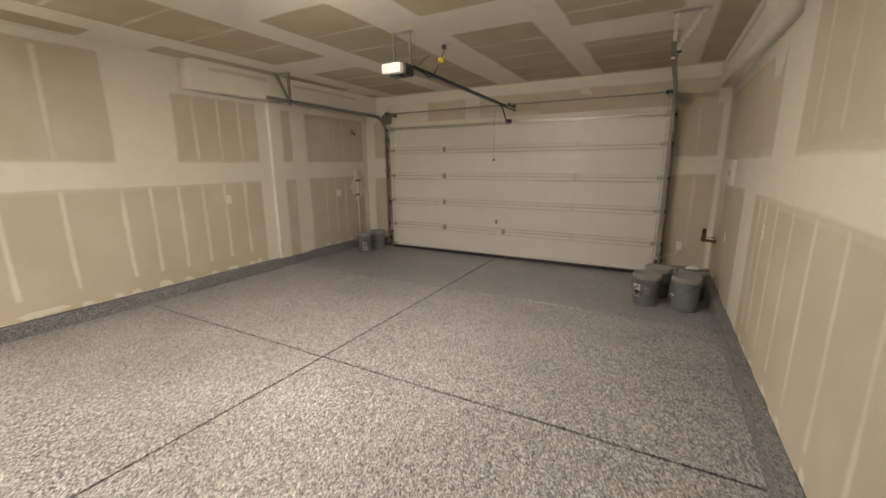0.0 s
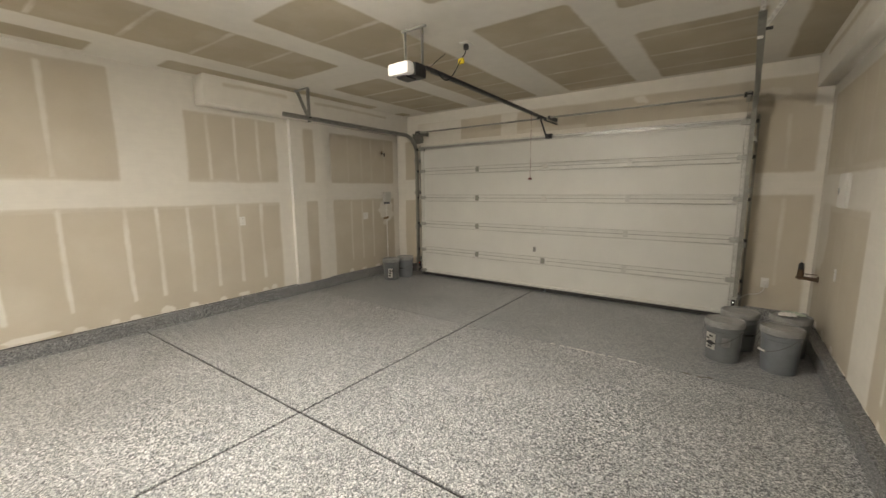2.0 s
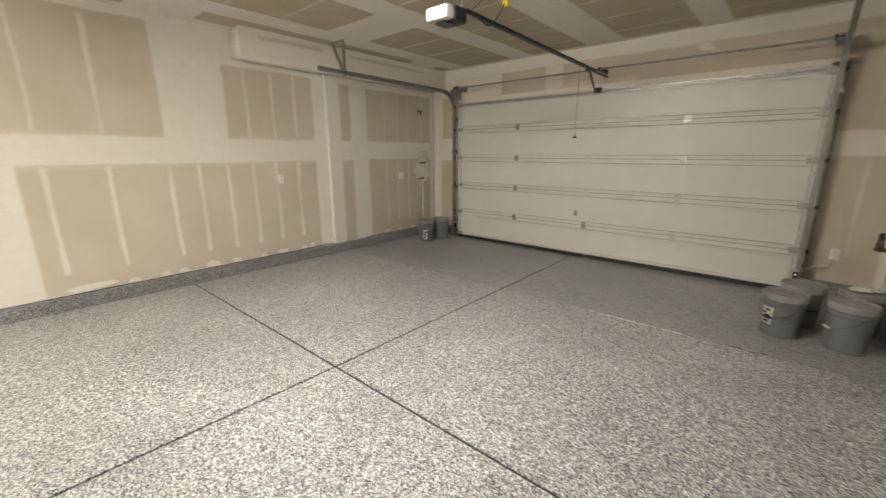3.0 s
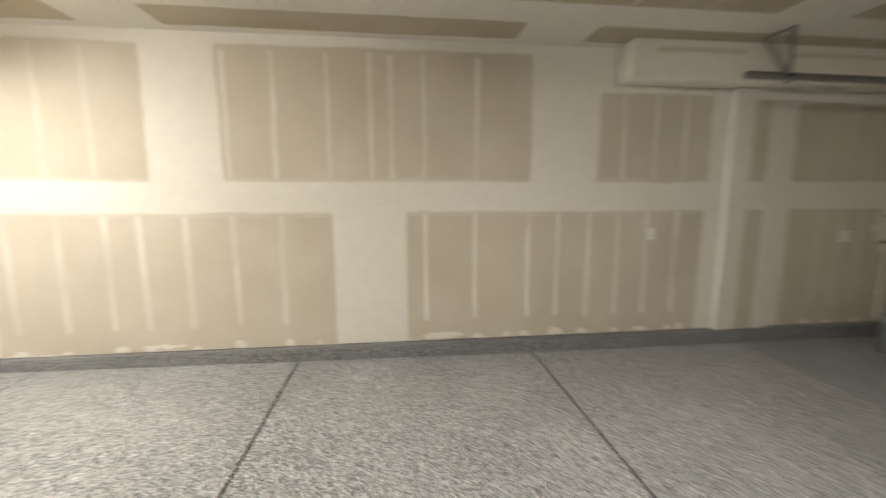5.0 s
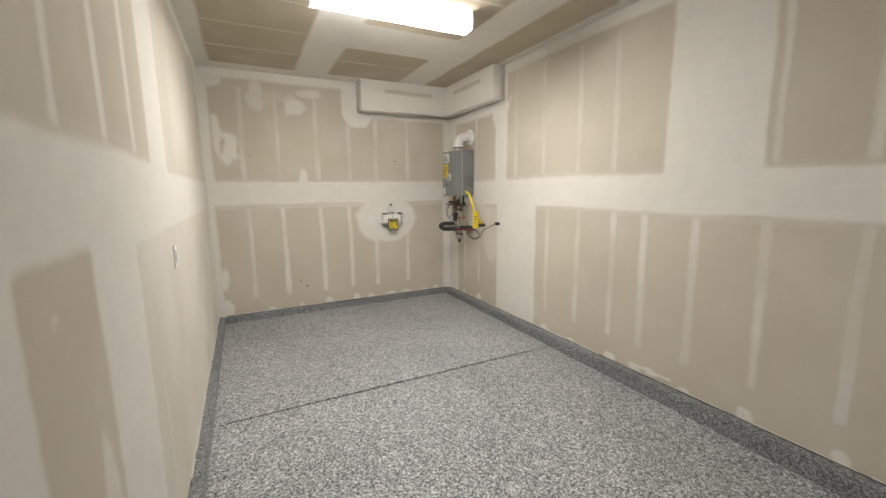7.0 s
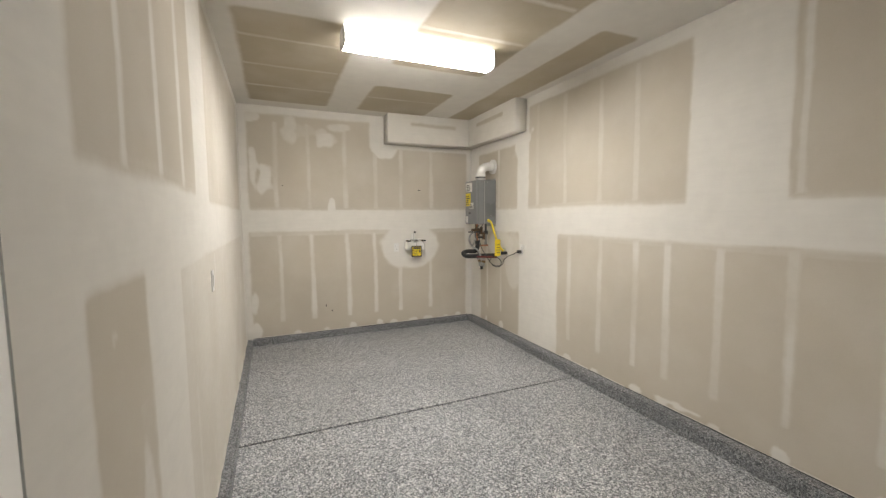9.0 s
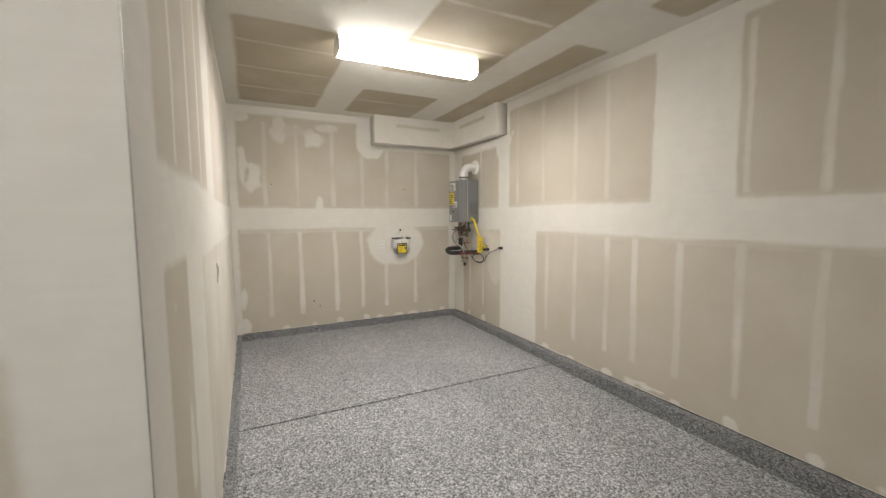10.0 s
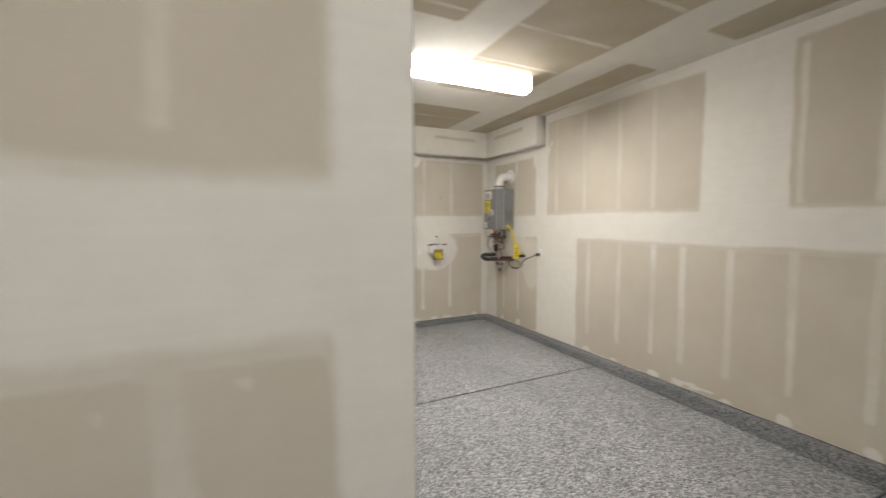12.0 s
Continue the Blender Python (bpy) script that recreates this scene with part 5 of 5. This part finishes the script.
ins = smooth_line([(-5.20, PY[1], 1.35), (-5.20, PY[1], 1.26), (-5.18, PY[1] - 0.02, 1.20), (-5.08, PY[1] - 0.08, 1.195), (-5.02, PY[1] - 0.08, 1.172), (-5.03, PY[1] - 0.03, 1.14), (-5.08, PY[1] + 0.02, 1.135), (-5.32, PY[1] + 0.10, 1.14), (XL + 0.01, PY[1] + 0.14, 1.14)])
part("insulated_hose", tube(ins, 0.030, 14), M_BLACK, pipes, "black foam insulated hose", smooth=True)
flex = smooth_line([(-5.21, PY[0], 1.37), (-5.16, PY[0] + 0.03, 1.30), (-5.10, PY[0] + 0.10, 1.27), (-5.16, PY[0] + 0.16, 1.22), (-5.22, PY[0] + 0.15, 1.10), (-5.24, PY[0] + 0.13, 1.02)])
part("braided_hose", tube(flex, 0.0115, 10), M_BRIGHT, pipes, "braided steel hose", smooth=True)
part("red_pipe", rod((XL + 0.002, PY[1] + 0.18, 1.12), (-5.14, PY[1] + 0.10, 1.13), 0.014), M_RED, pipes, "red plastic water pipe", smooth=True)
part("manifold", rod((-5.24, -4.36, 1.06), (-5.24, -4.20, 1.06), 0.018), M_BRASS, pipes, smooth=True)
for y in (-4.34, -4.28, -4.22):
    part("riser", rod((-5.24, y, 1.12), (-5.24, y, 0.985), 0.013), M_GALV, pipes, smooth=True)
part("drain_cap", rod((-5.24, -4.28, 0.99), (-5.24, -4.28, 0.945), 0.02, n=12), M_BLACKP, pipes)
part("condensate_hose", tube(smooth_line([(-5.21, PY[1] + 0.02, 1.56), (-5.14, PY[1] + 0.05, 1.44), (-5.19, PY[1], 1.36), (-5.24, PY[1] - 0.05, 1.25), (-5.22, PY[1] - 0.03, 1.08)]), 0.008), M_BUCKET, pipes)
part("stub_out", rod((XL + 0.001, PY[0], 1.27), (-5.21, PY[0], 1.27), 0.012), M_COPPER, pipes, smooth=True)

gas = thing("gas_connector", (-5.3, -4.0, 1.4), "yellow coated flexible gas line with hanging warning tag", "gas line")
part("hose", tube(smooth_line([(-5.29, PY[3] + 0.03, 1.61), (-5.25, PY[3] + 0.09, 1.635), (-5.25, -4.03, 1.60), (-5.275, -4.0, 1.48), (-5.315, -3.98, 1.34), (-5.37, -3.97, 1.25), (XL + 0.015, -3.96, 1.22)], 10), 0.0135), M_YELLOW, gas, smooth=True)
tag = part("warning_tag", box(-5.335, -5.25, -3.938, -3.934, 1.16, 1.38, 0.001), M_YELLOW, gas, "yellow printed warning tag")
for i in range(4):
    part("print_bar", box(-5.322, -5.275 + 0.01 * (i % 2), -3.9338, -3.9328, 1.20 + 0.035 * i, 1.208 + 0.035 * i), M_INK, tag)
part("shut_off", rod((XL + 0.001, -3.90, 1.20), (-5.33, -3.90, 1.20), 0.02), M_BLACKP, gas, "black shut-off valve", smooth=True)
part("escutcheon", rod((XL + 0.001, -3.96, 1.22), (XL + 0.014, -3.96, 1.22), 0.045, n=24), M_BRIGHT, gas, smooth=True)

loop = [(-5.24, -4.24, 1.58), (-5.17, -4.22, 1.45), (-5.16, -4.15, 1.28), (-5.20, -4.06, 1.14), (-5.26, -4.0, 1.03), (-5.32, -3.93, 1.02), (-5.33, -3.92, 1.10), (-5.28, -4.0, 1.15), (-5.24, -4.05, 1.09), (-5.27, -4.0, 1.03), (-5.33, -3.9, 1.04), (-5.35, -3.86, 1.12), (-5.36, -3.78, 1.17), (-5.37, -3.66, 1.21), (-5.375, -3.58, 1.25)]
cable = part("power_cord", tube(smooth_line(loop), 0.005, 8), M_BLACKP, heater, "black power cord")
part("plug", box(XL + 0.011, XL + 0.055, -3.585, -3.535, 1.225, 1.262, 0.008), M_BLACKP, cable)

# ---- recessed outlet box on the end wall ----
ob = thing("outlet_box", (-4.445, YB, 1.25), "white utility outlet box with black valves and a yellow tag", "outlet box")
D = YB + 0.115
part("back_plate", box(-4.585, -4.318, YB + 0.001, YB + 0.008, 1.20, 1.37, 0.003), M_WHITE, ob)
part("tray", box(-4.575, -4.328, YB + 0.008, D, 1.215, 1.228, 0.003), M_WHITE, ob)
part("front_lip", box(-4.575, -4.328, D, D + 0.006, 1.215, 1.322, 0.003), M_WHITE, ob)
for x in (-4.583, -4.327):
    part("side_wall", box(x - 0.003, x + 0.003, YB + 0.008, D + 0.004, 1.215, 1.325, 0.002), M_WHITE, ob)
for x in (-4.575, -4.345):
    v = part("valve", rod((x, YB + 0.008, 1.342), (x, YB + 0.10, 1.342), 0.011), M_BRASS, ob, smooth=True)
    part("valve_handle", box(x - 0.03, x + 0.03, YB + 0.10, YB + 0.118, 1.334, 1.352, 0.006), M_BLACKP, v)
part("pipe_stub", rod((-4.445, YB + 0.05, 1.22), (-4.445, YB + 0.05, 1.46), 0.012), M_WHITE, ob, smooth=True)
part("pipe_stub", rod((-4.415, YB + 0.05, 1.22), (-4.415, YB + 0.05, 1.44), 0.010), M_PVC, ob, smooth=True)
part("pipe_tee", rod((-4.50, YB + 0.05, 1.350), (-4.39, YB + 0.05, 1.350), 0.014), M_GALV, ob, smooth=True)
part("stub_cap", box(-4.470, -4.445, YB + 0.04, YB + 0.065, 1.45, 1.478, 0.004), M_BLACKP, ob)
t_ = part("tag", box(-4.532, -4.378, YB + 0.130, YB + 0.133, 1.115, 1.272, 0.001), M_INK, ob, "yellow warning tag with black border")
yt = part("tag_face", box(-4.518, -4.392, YB + 0.1335, YB + 0.1350, 1.130, 1.257), M_YELLOW, t_, "yellow sheet")
part("heading_bar", box(-4.510, -4.400, YB + 0.1352, YB + 0.1360, 1.226, 1.250), M_INK, t_)
for i in range(4):
    part("print_bar", box(-4.470 - 0.006 * (i % 2), -4.400, YB + 0.1352, YB + 0.1360, 1.140 + 0.022 * i, 1.146 + 0.022 * i), M_INK, t_)
part("picture_bar", box(-4.512, -4.492, YB + 0.1352, YB + 0.1360, 1.175, 1.215), M_INK, t_)
part("tag_string", rod((-4.455, YB + 0.118, 1.325), (-4.455, YB + 0.132, 1.268), 0.002, n=6), M_INK, ob)
